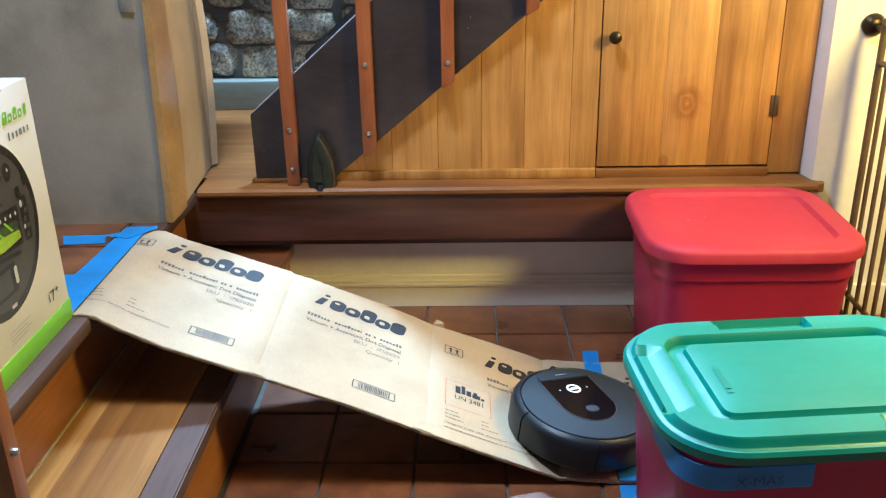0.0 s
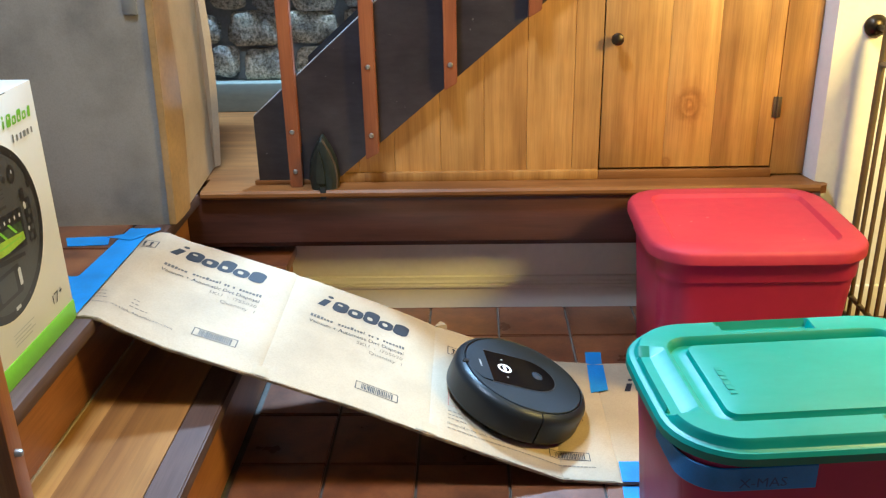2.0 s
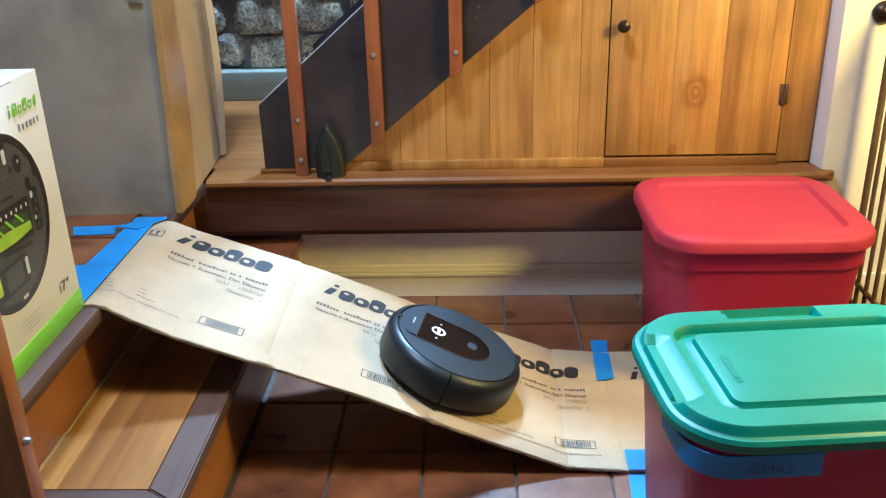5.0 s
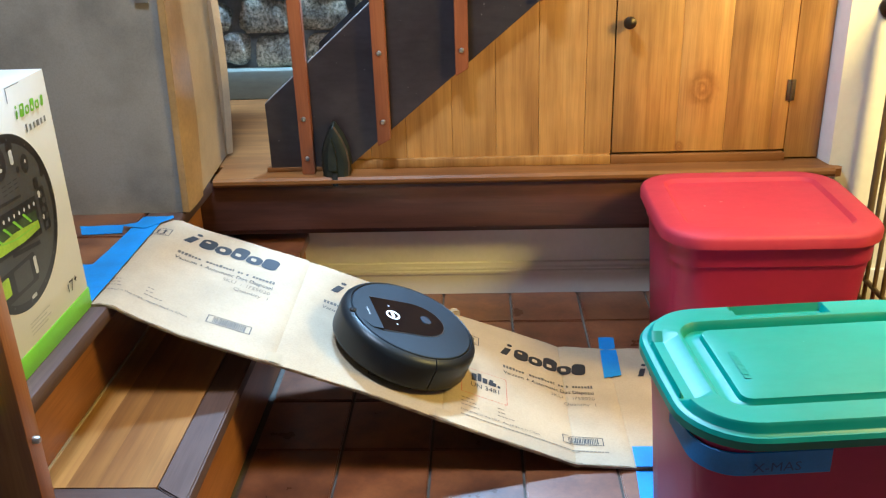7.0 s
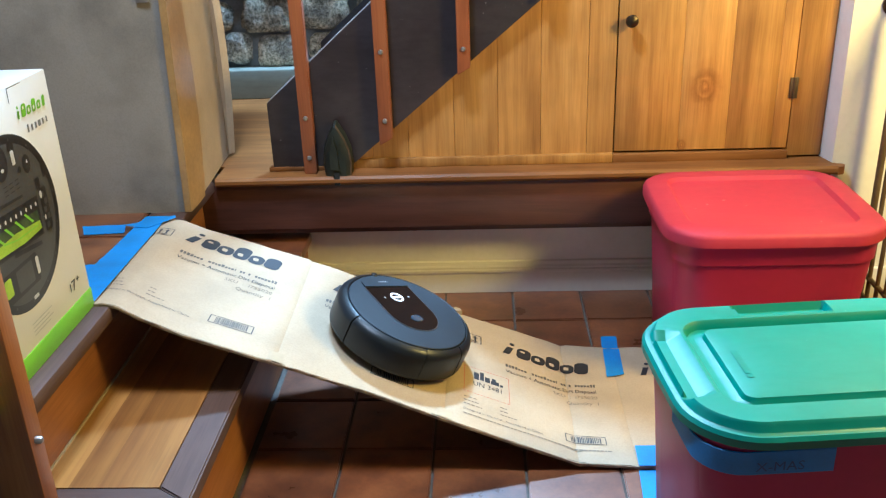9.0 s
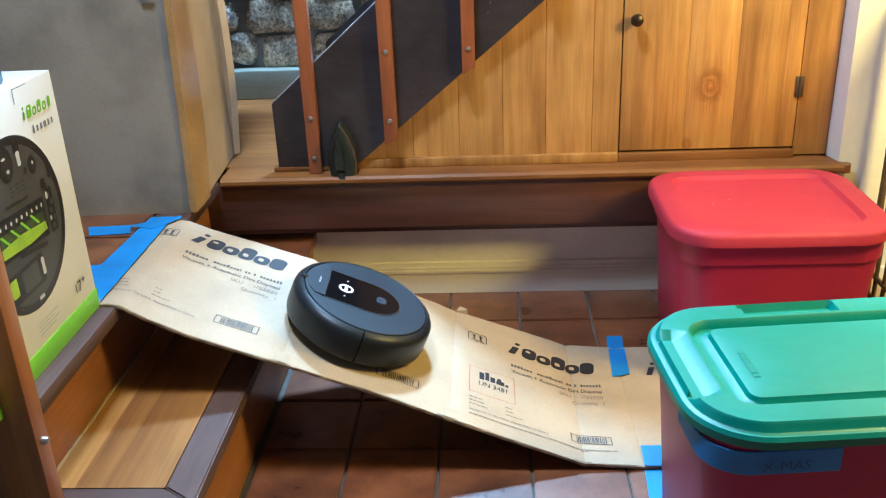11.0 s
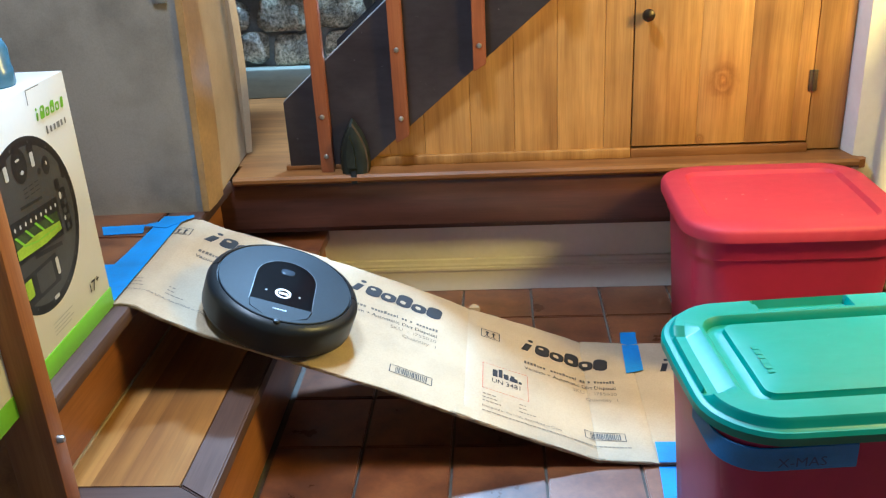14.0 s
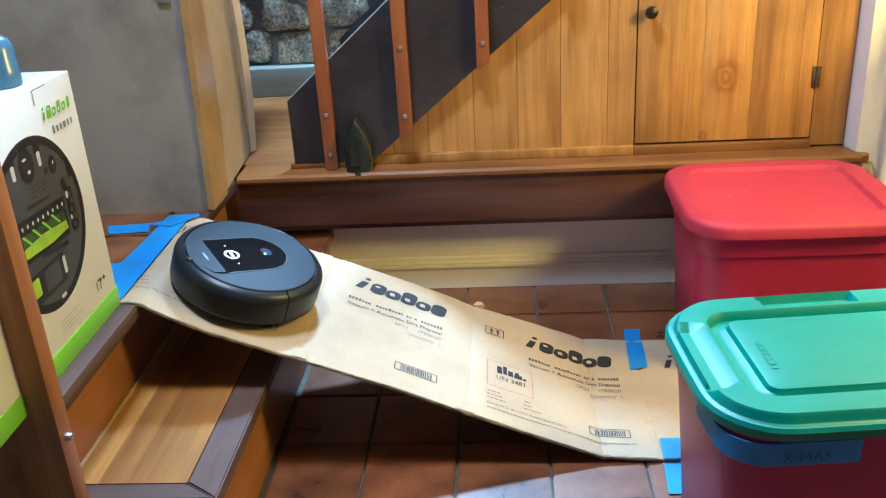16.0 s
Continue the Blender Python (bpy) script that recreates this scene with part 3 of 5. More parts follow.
baluster(0.218, 0.249, Z2, Z2, (0.401, 0.500))
baluster(0.408, 0.4405, 0.428, 0.446, (0.489, 0.653))
baluster(0.601, 0.632, 0.594, 0.612, (0.655, 0.82))
baluster(0.796, 0.827, 0.758, 0.776, (0.82, 0.98))
baluster(0.99, 1.021, 0.92, 0.938, (0.98, 1.14))

# newel board at the front end of the steps
newel = thing("newel_post", (0, 0, 0), "upright brown wooden newel board bolted to the steps", "post")
box_part("board", (-0.062, -1.02, 0.0, 0.009, -0.9855, 1.6), POST, newel, "", 0.002)
bm = bmesh.new()
lathe(bm, [(0.0, 0.0), (0.006, 0.0), (0.006, 0.008), (0.004, 0.011), (0.0, 0.0115)], 16, turn=Matrix.Translation((0.008, -1.005, 0.312)) @ Matrix.Rotation(radians(90), 4, "Y"))
part("bolt", bm, STEEL, newel, "round zinc bolt head")


# ---- antique flat iron on its heel ----
iron = thing("flat_iron", (0.303, 0.0265, Z2), "old dark green flat iron standing on its heel", "iron")
bm = bmesh.new()
prof = [(-0.034, 0.0), (-0.037, 0.03), (-0.033, 0.066), (-0.021, 0.099), (-0.003, 0.130), (0.003, 0.130), (0.021, 0.099), (0.033, 0.066), (0.037, 0.03), (0.034, 0.0)]
loft(bm, [[(x * k, y, z * (0.4 + 0.6 * k)) for x, z in prof] for y, k in ((0.02, 1.0), (0.012, 1.0), (0.0, 0.96), (-0.012, 0.86), (-0.018, 0.62))])
part("body", bm, IRON_MAT, iron)
bm = bmesh.new()
loft(bm, [[(x * 0.28 - 0.004, y, 0.02 + z * 0.6) for x, z in prof] for y in (-0.016, -0.026, -0.03)])
part("cover", bm, IRON_MAT, iron)
# lighter strip along the right half of the sole's outline
bm = bmesh.new()
edge = [(x, z) for x, z in prof if x > 0]
loft(bm, [[(x * 0.9 - 0.001, -0.0125, z * 0.93), (x * 0.96, -0.0115, z * 0.965), (x * 0.96, -0.006, z * 0.965), (x * 0.9 - 0.001, -0.006, z * 0.93)] for x, z in edge])
part("pale_rim", bm, HINGE, iron, "lighter rim along one side of the sole")
box_part("foot_tab", (-0.008, -0.026, -0.022, 0.006, -0.0268 + 0.004, 0.012), BLACK, iron, "", 0.001)


# ---- cardboard ramp ----
RX = (-0.040, -0.015, 0.010, 0.055, 0.160, 0.270, 0.430, 0.585, 0.705, 0.825, 0.935, 1.160)
RZ = (0.3665, 0.3658, 0.3612, 0.3400, 0.3000, 0.2580, 0.1870, 0.1150, 0.0650, 0.0175, 0.0085, 0.0080)
NEAR, FAR = -0.672, -0.252


def ramp_z(x):
    return float(np.interp(x, RX, RZ))


def ramp_top(x, y):
    """Height of the board: its near side sags over the open steps."""
    sag = float(np.interp(x, (0.008, 0.03, 0.12, 0.25, 0.45, 0.58), (0.0, 0.004, 0.013, 0.013, 0.003, 0.0)))
    return ramp_z(x) - sag * min(1.0, max(0.0, (FAR - y) / (FAR - NEAR)))


def near_edge(x):
    return NEAR - 0.004 * min(1.0, max(0.0, (0.56 - x) / 0.3))


def far_edge(x):
    return -0.275 + 0.045 * min(1.0, max(0.0, (x + 0.03) / 0.85))


ramp = thing("cardboard_ramp", (0, 0, 0), "unfolded brown shipping carton taped down as a ramp over the steps", "ramp")
FOLDS = (-0.04, 0.277, 0.578, 0.828, 0.938, 1.16)
for a, b in zip(FOLDS, FOLDS[1:]):
    xs = sorted({a + 0.0001, b - 0.0001, *[x for x in (*RX, 0.03, 0.12, 0.25, 0.45) if a + 0.004 < x < b - 0.004], *np.linspace(a + 0.0001, b - 0.0001, 9)[1:-1]})
    bm = bmesh.new()
    loops = []
    for x in xs:
        dip = 0.003 if min(x - a, b - x) < 0.004 else 0.0
        ys = np.linspace(near_edge(x), far_edge(x), 7)
        wob = [ramp_top(x, y) - dip + 0.0018 * noise.noise(Vector((x * 9, y * 6, 1.0))) for y in ys]
        edge = 0.002 * noise.noise(Vector((x * 40, 0, 5)))
        top = [(x, y + (edge if k in (0, 6) else 0), w) for k, (y, w) in enumerate(zip(ys, wob))]
        low = [(p[0], p[1], p[2] - 0.0055) for p in reversed(top)]
        loops.append(top + low)
    loft(bm, loops)
    part("panel", bm, CARD, ramp, "printed brown corrugated panel")
bm = bmesh.new()
rag = [(x, near_edge(x), 0.0016 * noise.noise(Vector((x * 60, 1, 1))), 0.0012 * noise.noise(Vector((x * 110, 4, 1)))) for x in np.linspace(-0.038, 0.93, 150)]
loft(bm, [[(x, n - 0.0016 + d, ramp_top(x, n) - 0.0062 + e), (x, n + 0.004, ramp_top(x, n) - 0.0066), (x, n + 0.004, ramp_top(x, n) - 0.0012), (x, n - 0.0016 + e, ramp_top(x, n) - 0.0012 + 0.5 * d)] for x, n, d, e in rag])
part("corrugated_edge", bm, CARD_EDGE, ramp, "torn corrugated edge")


def lay(bm, lift=0.0008, cuts=True):
    """Lays a flat drawing in plan on the ramp's surface."""
    if cuts:
        for x in sorted({*RX, 0.03, 0.12, 0.25, 0.45}):
            bmesh.ops.bisect_plane(bm, geom=bm.verts[:] + bm.edges[:] + bm.faces[:], plane_co=(x, 0, 0), plane_no=(1, 0, 0))
    for v in bm.verts:
        v.co.z = ramp_top(v.co.x, v.co.y) + 0.0018 * noise.noise(Vector((v.co.x * 9, v.co.y * 6, 1.0))) + lift + v.co.z


def print_on(name, bm, material=None, label="", lift=0.0009):
    lay(bm, lift)
    return part(name, bm, material or INK, ramp, label, 0)


def mark(x, y, w, h):
    """The maker's mark as plain dark shapes."""
    n = 6
    step_w = w / n
    shapes = [rounded(step_w * 0.36, h * 0.2, h * 0.09, 4, x + step_w * 0.62, y + h * 0.93),
              [(x + step_w * 0.1, y + h * 0.06), (x + step_w * 0.56, y + h * 0.06), (x + step_w * 0.78, y + h * 0.66), (x + step_w * 0.34, y + h * 0.66)]]
    for k in range(1, n):
        tall = {1: 0.84, 3: 1.0, 5: 0.9}.get(k, 0.68)
        shapes.append(rounded(step_w * 0.97, h * tall, h * 0.24, 5, x + step_w * (k + 0.5), y + h * tall / 2))
    for sh in shapes:
        bm = bmesh.new()
        flat(bm, [(px + 0.12 * (py - y), py) for px, py in sh])
        print_on("printed_mark", bm, INK, "dark printed maker's mark as plain shapes")
    for k in (1, 2, 3, 4):
        bm = bmesh.new()
        flat(bm, rounded(step_w * 0.34, h * (0.14 if k == 1 else 0.24), h * 0.07, 5, x + step_w * (k + 0.52), y + h * (0.56 if k == 1 else 0.34)))
        print_on("printed_gap", bm, CARD, "", 0.0016)


def ticks(bm, x0, x1, y, h, seed):
    """A word that cannot be read, as a row of short upright bars."""
    r = random.Random(seed)
    p = x0
    while p < x1 - 0.002:
        w = r.uniform(0.0034, 0.0056)
        low = r.choice((0.68, 0.72, 1.0))
        bar(bm, p, y, min(x1, p + w), y + h * low)
        p += w + 0.0019


def caption(x1, y, full=0.19):
    """Two lines of product wording and two short lines, ranged right at x1."""
    bm = bmesh.new()
    for k, (a, b) in enumerate(((0.0, 0.047), (0.055, 0.109), (0.117, 0.127), (0.134, 0.140), (0.147, full))):
        ticks(bm, x1 - full + a, x1 - full + min(b, full), y, 0.0112, 5 + k)
    print_on("printed_line", bm, INK_PALE, "line of worn printing")
    bm = bmesh.new()
    letters(bm, "Vacuum + Automatic Dirt Disposal", x1, y - 0.0235, 0.0125, full, "RIGHT")
    print_on("printed_wording", bm, INK, "printed words in dark ink")
    bm = bmesh.new()
    letters(bm, "SKU  :  i755020", x1, y - 0.0455, 0.0115, 0.092, "RIGHT")
    print_on("printed_wording", bm, FINE_INK, "worn printed words")
    bm = bmesh.new()
    letters(bm, "Quantity  1", x1, y - 0.068, 0.0115, 0.066, "RIGHT")
    print_on("printed_wording", bm, FINE_INK, "worn printed words")


def bar_code(x, y, w=0.079, h=0.026):
    bm = bmesh.new()
    t = 0.0016
    for a in ((x, y, x + w, y + t), (x, y + h - t, x + w, y + h), (x, y, x + t, y + h), (x + w - t, y, x + w, y + h)):
        bar(bm, *a)
    r = random.Random(3)
    px = x + 0.011
    while px < x + w - 0.012:
        d = r.uniform(0.0007, 0.0024)
        bar(bm, px, y + 0.004, px + d, y + h - 0.004)
        px += d + r.uniform(0.0008, 0.002)
    print_on("printed_bar_code", bm, INK, "printed bar code in a frame")


def arrows(x, y, w=0.04, h=0.034):
    bm = bmesh.new()
    t = 0.0017
    for a in ((x, y, x + w, y + t), (x, y + h - t, x + w, y + h), (x, y, x + t, y + h), (x + w - t, y, x + w, y + h), (x + 0.007, y + 0.0055, x + w - 0.007, y + 0.0075)):
        bar(bm, *a)
    for cx in (x + w * 0.33, x + w * 0.67):
        bar(bm, cx - 0.0017, y + 0.009, cx + 0.0017, y + h - 0.012)
        flat(bm, [(cx - 0.0052, y + h - 0.013), (cx + 0.0052, y + h - 0.013), (cx, y + h - 0.005)])
    print_on("printed_arrow_mark", bm, INK, "two printed upright arrows in a frame")


def fine_lines(x, y, rows, pitch=0.0125, h=0.0032):
    bm = bmesh.new()
    r = random.Random(int(x * 100) + 7)
    for k, segs in enumerate(rows):
        for a, b in segs:
            p = x + a
            while p < x + b - 0.004:
                q = min(x + b, p + r.uniform(0.003, 0.008))
                bar(bm, p, y - k * pitch, q, y - k * pitch + h)
                p = q + 0.0019
    print_on("small_printing", bm, FINE_INK, "lines of small worn printing")


for x in (0.030, 0.330, 0.689):
    mark(x, -0.356, 0.19, 0.054)
mark(0.99, -0.356, 0.165, 0.054)
for x in (0.229, 0.518, 0.888):
    caption(x, -0.409)
for x in (0.146, 0.440, 0.808):
    bar_code(x, -0.613)
arrows(-0.052 + 0.02, -0.361)
arrows(0.607, -0.352)
SMALL = [[(0, 0.028), (0.07, 0.085)], [(0, 0.03), (0.07, 0.085)], [(0, 0.036), (0.07, 0.105)]]
for x in (-0.035, 0.613):
    fine_lines(x, -0.575, SMALL)
    bm = bmesh.new()
    letters(bm, "Designed in the USA, Assembled in China", x, -0.6195, 0.0068, 0.150)
    print_on("printed_wording", bm, INK_PALE, "small printed words")
fine_lines(0.613, -0.634, [[(0, 0.285)]])
bm = bmesh.new()
for x0, y0, x1, y1 in ((0.612, -0.554, 0.703, -0.5525), (0.612, -0.4595, 0.703, -0.458), (0.612, -0.554, 0.6135, -0.458), (0.7015, -0.554, 0.703, -0.458)):
    n = 14
    for k in range(n):
        bar(bm, x0 + (x1 - x0 if x1 - x0 > 0.01 else 0) * k / n, y0 + (y1 - y0 if y1 - y0 > 0.01 else 0) * k / n,
            x0 + (x1 - x0) * (k + 0.7) / n if x1 - x0 > 0.01 else x1, y0 + (y1 - y0) * (k + 0.7) / n if y1 - y0 > 0.01 else y1)
print_on("printed_frame", bm, plain("red_ink", (0.45, 0.1, 0.06), 0.7, bumpy=0.0), "thin red hatched label frame")
bm = bmesh.new()
for x0, y0, x1, y1 in ((0.632, -0.5, 0.642, -0.474), (0.644, -0.498, 0.652, -0.468), (0.654, -0.499, 0.664, -0.48), (0.666, -0.5, 0.682, -0.486), (0.668, -0.486, 0.676, -0.478), (0.684, -0.5, 0.69, -0.492)):
    bar(bm, x0, y0, x1, y1)
print_on("printed_pictogram", bm, INK, "black battery warning pictogram")
bm = bmesh.new()
letters(bm, "UN 3481", 0.631, -0.523, 0.0155, 0.056)
print_on("printed_wording", bm, INK, "printed words in dark ink")

# torn tab at the far edge of the second fold
bm = bmesh.new()
prism(bm, [(0.578, -0.246), (0.604, -0.244), (0.598, -0.232), (0.588, -0.224), (0.583, -0.233)], 0.1075, 0.1185, "z")
part("torn_tab", bm, CARD, ramp, "torn cardboard tab")

# clear packing tape over the folds
for x in (0.277, 0.578):
    bm = bmesh.new()
    bar(bm, x - 0.012, near_edge(x) + 0.001, x + 0.014, near_edge(x) + 0.03)
    print_on("clear_tape", bm, CLEAR_TAPE, "shiny strip of clear packing tape", 0.0012)


# ---- blue masking tape ----
def tape(outline, heights, label):
    bm = bmesh.new()
    top = [bm.verts.new((x, y, z)) for (x, y), z in zip(outline, heights)]
    low = [bm.verts.new((x, y, z - 0.0006)) for (x, y), z in zip(outline, heights)]
    n = len(top)
    bm.faces.new(top)
    bm.faces.new(low[::-1])
    for k in range(n):
        bm.faces.new((low[k], low[(k + 1) % n], top[(k + 1) % n], top[k]))
    bmesh.ops.recalc_face_normals(bm, faces=bm.faces[:])
    return solid("masking_tape", bm, BLUE_TAPE, label, "tape", smooth=0)


tape([(-0.10, -0.672), (-0.028, -0.672), (-0.028, -0.262), (-0.078, -0.262), (-0.086, -0.45)], [0.3688] * 5, "blue masking tape holding the ramp to the landing")
tape([(-0.17, -0.56), (-0.06, -0.56), (-0.06, -0.50), (-0.165, -0.50)], [0.3624] * 4, "torn blue masking tape strip on the landing tiles")
tape([(-0.205, -0.298), (-0.112, -0.292), (-0.098, -0.340), (-0.182, -0.347)], [0.3624] * 4, "torn blue masking tape strip beside the carton")
tape([(-0.108, -0.318), (-0.062, -0.288), (-0.012, -0.262), (-0.006, -0.276), (-0.050, -0.335)], [0.3706] * 5, "blue masking tape strip along the ramp's upper corner")
tape([(0.919, -0.362), (0.958, -0.35), (0.962, -0.24), (0.925, -0.24)], [0.0114] * 4, "blue masking tape strip across the ramp's foot")
tape([(0.925, -0.2295), (0.962, -0.2295), (0.967, -0.165), (0.930, -0.165)], [0.0028] * 4, "blue masking tape strip stuck to the floor tiles")
tape([(0.940, -0.612), (0.985, -0.612), (0.985, -0.6745), (0.938, -0.6745)], [0.0114] * 4, "blue masking tape strip over the ramp's edge")
tape([(0.938, -0.6765), (0.985, -0.6765), (0.975, -0.765), (0.932, -0.765)], [0.0026] * 4, "blue masking tape strip stuck to the floor tiles")


# ---- large shipping carton on the landing ----
carton = thing("shipping_carton", (0, 0, Z2), "tall brown shipping carton with taped edges on the landing", "box")
fr, bk = (0.008, -0.217), (-0.018, 0.215)
H = 0.72
bm = bmesh.new()
rows = []
for k in range(13):
    z = H * k / 12
    b = 0.014 * math.sin(math.pi * min(1, k / 7)) + 0.004 * noise.noise(Vector((0, 0, k * 0.7)))
    lean = 0.03 * z
    side = [(fr[0] + (bk[0] - fr[0]) * f + lean * (1 - f) + b * math.sin(math.pi * f) * 0.5, fr[1] + (bk[1] - fr[1]) * f, z) for f in np.linspace(0, 1, 9)]
    front = [(x, -0.234 + 0.017 * (x + 0.55) / 0.558 + 0.003 * noise.noise(Vector((x * 5, z * 4, 2))), z) for x in np.linspace(-0.55, 0.008, 14)[:-1]]
    front = [(x + lean * (x + 0.55) / 0.558, y, zz) for x, y, zz in front]
    back = [(-0.3, 0.2, z), (-0.55, 0.19, z)]
    rows.append(front + side + back)
loft(bm, rows)
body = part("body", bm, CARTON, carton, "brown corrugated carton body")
body.data.materials.append(CARTON_SHADED)
# faces turned to the front get the darker, greyer shade colour
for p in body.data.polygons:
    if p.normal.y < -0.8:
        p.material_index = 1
bm = bmesh.new()
loft(bm, [[(bk[0] + 0.004 + 0.012 * math.sin(math.pi * min(1, z / 0.55)), 0.20, z), (bk[0] + 0.016 + 0.014 * math.sin(math.pi * min(1, z / 0.55)), 0.214, z),
           (bk[0] + 0.012 + 0.014 * math.sin(math.pi * min(1, z / 0.55)), 0.224, z), (bk[0] - 0.01, 0.222, z)] for z in np.linspace(0.004, H, 14)])
part("flap_edge", bm, CARTON, carton, "bulging cardboard flap edge")
bm = bmesh.new()
EDGE = [(z, fr[0] + 0.03 * z, 0.007 * math.sin(math.pi * min(1, z / 0.42))) for z in np.linspace(0.002, H, 12)]
loft(bm, [[(x - 0.012, -0.2225, z), (x + 0.0022, -0.2208, z), (x + 0.0045 + 0.55 * b, -0.17, z), (x + 0.003 - 0.006 * z + b, -0.115, z), (x - 0.006, -0.115, z), (x - 0.012, -0.213, z)] for z, x, b in EDGE])
part("edge_tape", bm, EDGE_TAPE, carton, "shiny brown tape over the corner")
bm = bmesh.new()
box(bm, -0.036, -0.2225, 0.455, -0.008, -0.2185, 0.62, bevel=0.0008)
part("label_tape", bm, GREY_TAPE, carton, "glossy strip of tape")


# ---- white retail box with a printed picture ----
retail = thing("retail_box", (-0.030, -0.673, Z2), "white retail box with lime green base band and printed picture", "box")
L, D, T = 0.47, 0.115, 0.418
box_part("carton", (-D, -L, 0.0, 0.0, 0.0, T), CARD_WHITE, retail, "white card box", 0.0016)
box_part("base_band", (-D - 0.0008, -L - 0.0008, 0.0005, 0.0012, 0.0012, 0.036), GREEN, retail, "lime green printed band", 0.0008)


def face_print(name, bm, material, lift=0.001, label=""):
    """A drawing in the plane (along the box, up) laid on the broad face."""
    for v in bm.verts:
        v.co = Vector((lift, v.co.x, v.co.y))
    return part(name, bm, material, retail, label, 0)


CY, CZ, CR = -0.182, 0.226, 0.133


def shape(name, outlines, material, lift, label=""):
    for o in outlines:
        bm = bmesh.new()
        flat(bm, o)
        face_print(name, bm, material, lift, label)


def oval(cx, cz, rx, rz, n=28):
    return [(cx + rx * math.cos(2 * math.pi * k / n), cz + rz * math.sin(2 * math.pi * k / n)) for k in range(n)]


shape("printed_disc", [oval(CY, CZ, CR, CR, 72)], GREY_PRINT, 0.0008, "printed picture of a round vacuum's dark underside")
shape("printed_disc", [oval(CY, CZ, CR * 0.965, CR * 0.965, 72)], BLACK, 0.0010)
shape("printed_disc", [oval(CY, CZ, CR * 0.90, CR * 0.90, 72)], MID_PRINT, 0.0012)
# screws round the rim and the cliff sensor windows
shape("printed_screw", [oval(CY + CR * 0.935 * math.cos(radians(a)), CZ + CR * 0.935 * math.sin(radians(a)), 0.0022, 0.0022, 10) for a in range(5, 360, 24)], MID_PRINT, 0.0014)
shape("printed_window", [rounded(0.010, 0.022, 0.003, 3, -0.153, 0.320), rounded(0.010, 0.022, 0.003, 3, -0.230, 0.322), rounded(0.009, 0.028, 0.003, 3, -0.152, 0.148)], PALE_PRINT, 0.0018)
shape("printed_recess", [rounded(0.018, 0.014, 0.003, 3, -0.153, 0.337), rounded(0.018, 0.013, 0.003, 3, -0.230, 0.337), rounded(0.010, 0.034, 0.003, 3, -0.075, 0.282), rounded(0.012, 0.02, 0.003, 3, -0.283, 0.285)], BLACK, 0.0016)
# caster wheel and contacts
shape("printed_wheel", [oval(-0.191, 0.322, 0.021, 0.026), oval(-0.119, 0.3, 0.0115, 0.0145)], BLACK, 0.0016)
shape("printed_wheel", [oval(-0.190, 0.319, 0.013, 0.018), oval(-0.119, 0.299, 0.007, 0.009), oval(-0.142, 0.298, 0.005, 0.005)], GREY_PRINT, 0.0018)
shape("printed_glint", [oval(-0.188, 0.311, 0.0045, 0.003, 14), oval(-0.194, 0.331, 0.006, 0.002, 14), oval(-0.117, 0.303, 0.002, 0.003, 12)], PALE_PRINT, 0.0020)
shape("printed_emboss", [rounded(0.012, 0.0016, 0.0005, 2, -0.19 + 0.017 * (k % 3), 0.287 - 0.0065 * (k // 3)) for k in range(9)], GREY_PRINT, 0.0016)
# brush frame with its two rollers, the gear box beside it
shape("printed_brush_frame", [[(-0.257, 0.255), (-0.110, 0.246), (-0.112, 0.184), (-0.257, 0.192)]], BLACK, 0.0016)
shape("printed_brush_rail", [[(-0.25, 0.2485), (-0.112, 0.2405), (-0.112, 0.229), (-0.25, 0.237)], [(-0.215, 0.267), (-0.15, 0.262), (-0.15, 0.258), (-0.215, 0.262)]], GREY_PRINT, 0.0018)
shape("printed_bristle", [oval(-0.243 + 0.0155 * k, 0.2425 - 0.0009 * k, 0.0026, 0.0034, 10) for k in range(9)], PALE_PRINT, 0.0020)
shape("printed_roller", [[(-0.25, 0.233), (-0.118, 0.2255), (-0.118, 0.207), (-0.25, 0.214)]], plain("dark_green_print", (0.05, 0.085, 0.03), 0.5, vary=0.3, scale=70, bumpy=0.0), 0.0019, "dark green printed roller")
shape("printed_roller_rib", [[(-0.25 + 0.03 * k, 0.2325), (-0.244 + 0.03 * k, 0.2325), (-0.224 + 0.03 * k, 0.213), (-0.230 + 0.03 * k, 0.213)] for k in range(4)], GREEN, 0.0021)
shape("printed_roller", [[(-0.252, 0.214), (-0.19, 0.216), (-0.118, 0.2085), (-0.116, 0.195), (-0.17, 0.193), (-0.252, 0.199)]], LIME, 0.0023, "lime green printed roller")
shape("printed_roller_rib", [[(-0.23, 0.2145), (-0.19, 0.2065), (-0.125, 0.2045), (-0.125, 0.2028), (-0.19, 0.2042), (-0.232, 0.2125)]], GREEN, 0.0025)
shape("printed_gear_box", [rounded(0.022, 0.07, 0.004, 3, -0.091, 0.218), rounded(0.014, 0.018, 0.003, 3, -0.1, 0.262)], BLACK, 0.0018)
shape("printed_gear", [rounded(0.009, 0.009, 0.002, 2, -0.093 + 0.006 * (k % 2), 0.192 + 0.0125 * k) for k in range(5)], MID_PRINT, 0.0020)
shape("printed_gear", [oval(-0.0985, 0.2435, 0.004, 0.006, 12), oval(-0.0985, 0.206, 0.003, 0.004, 12)], PALE_PRINT, 0.0022)
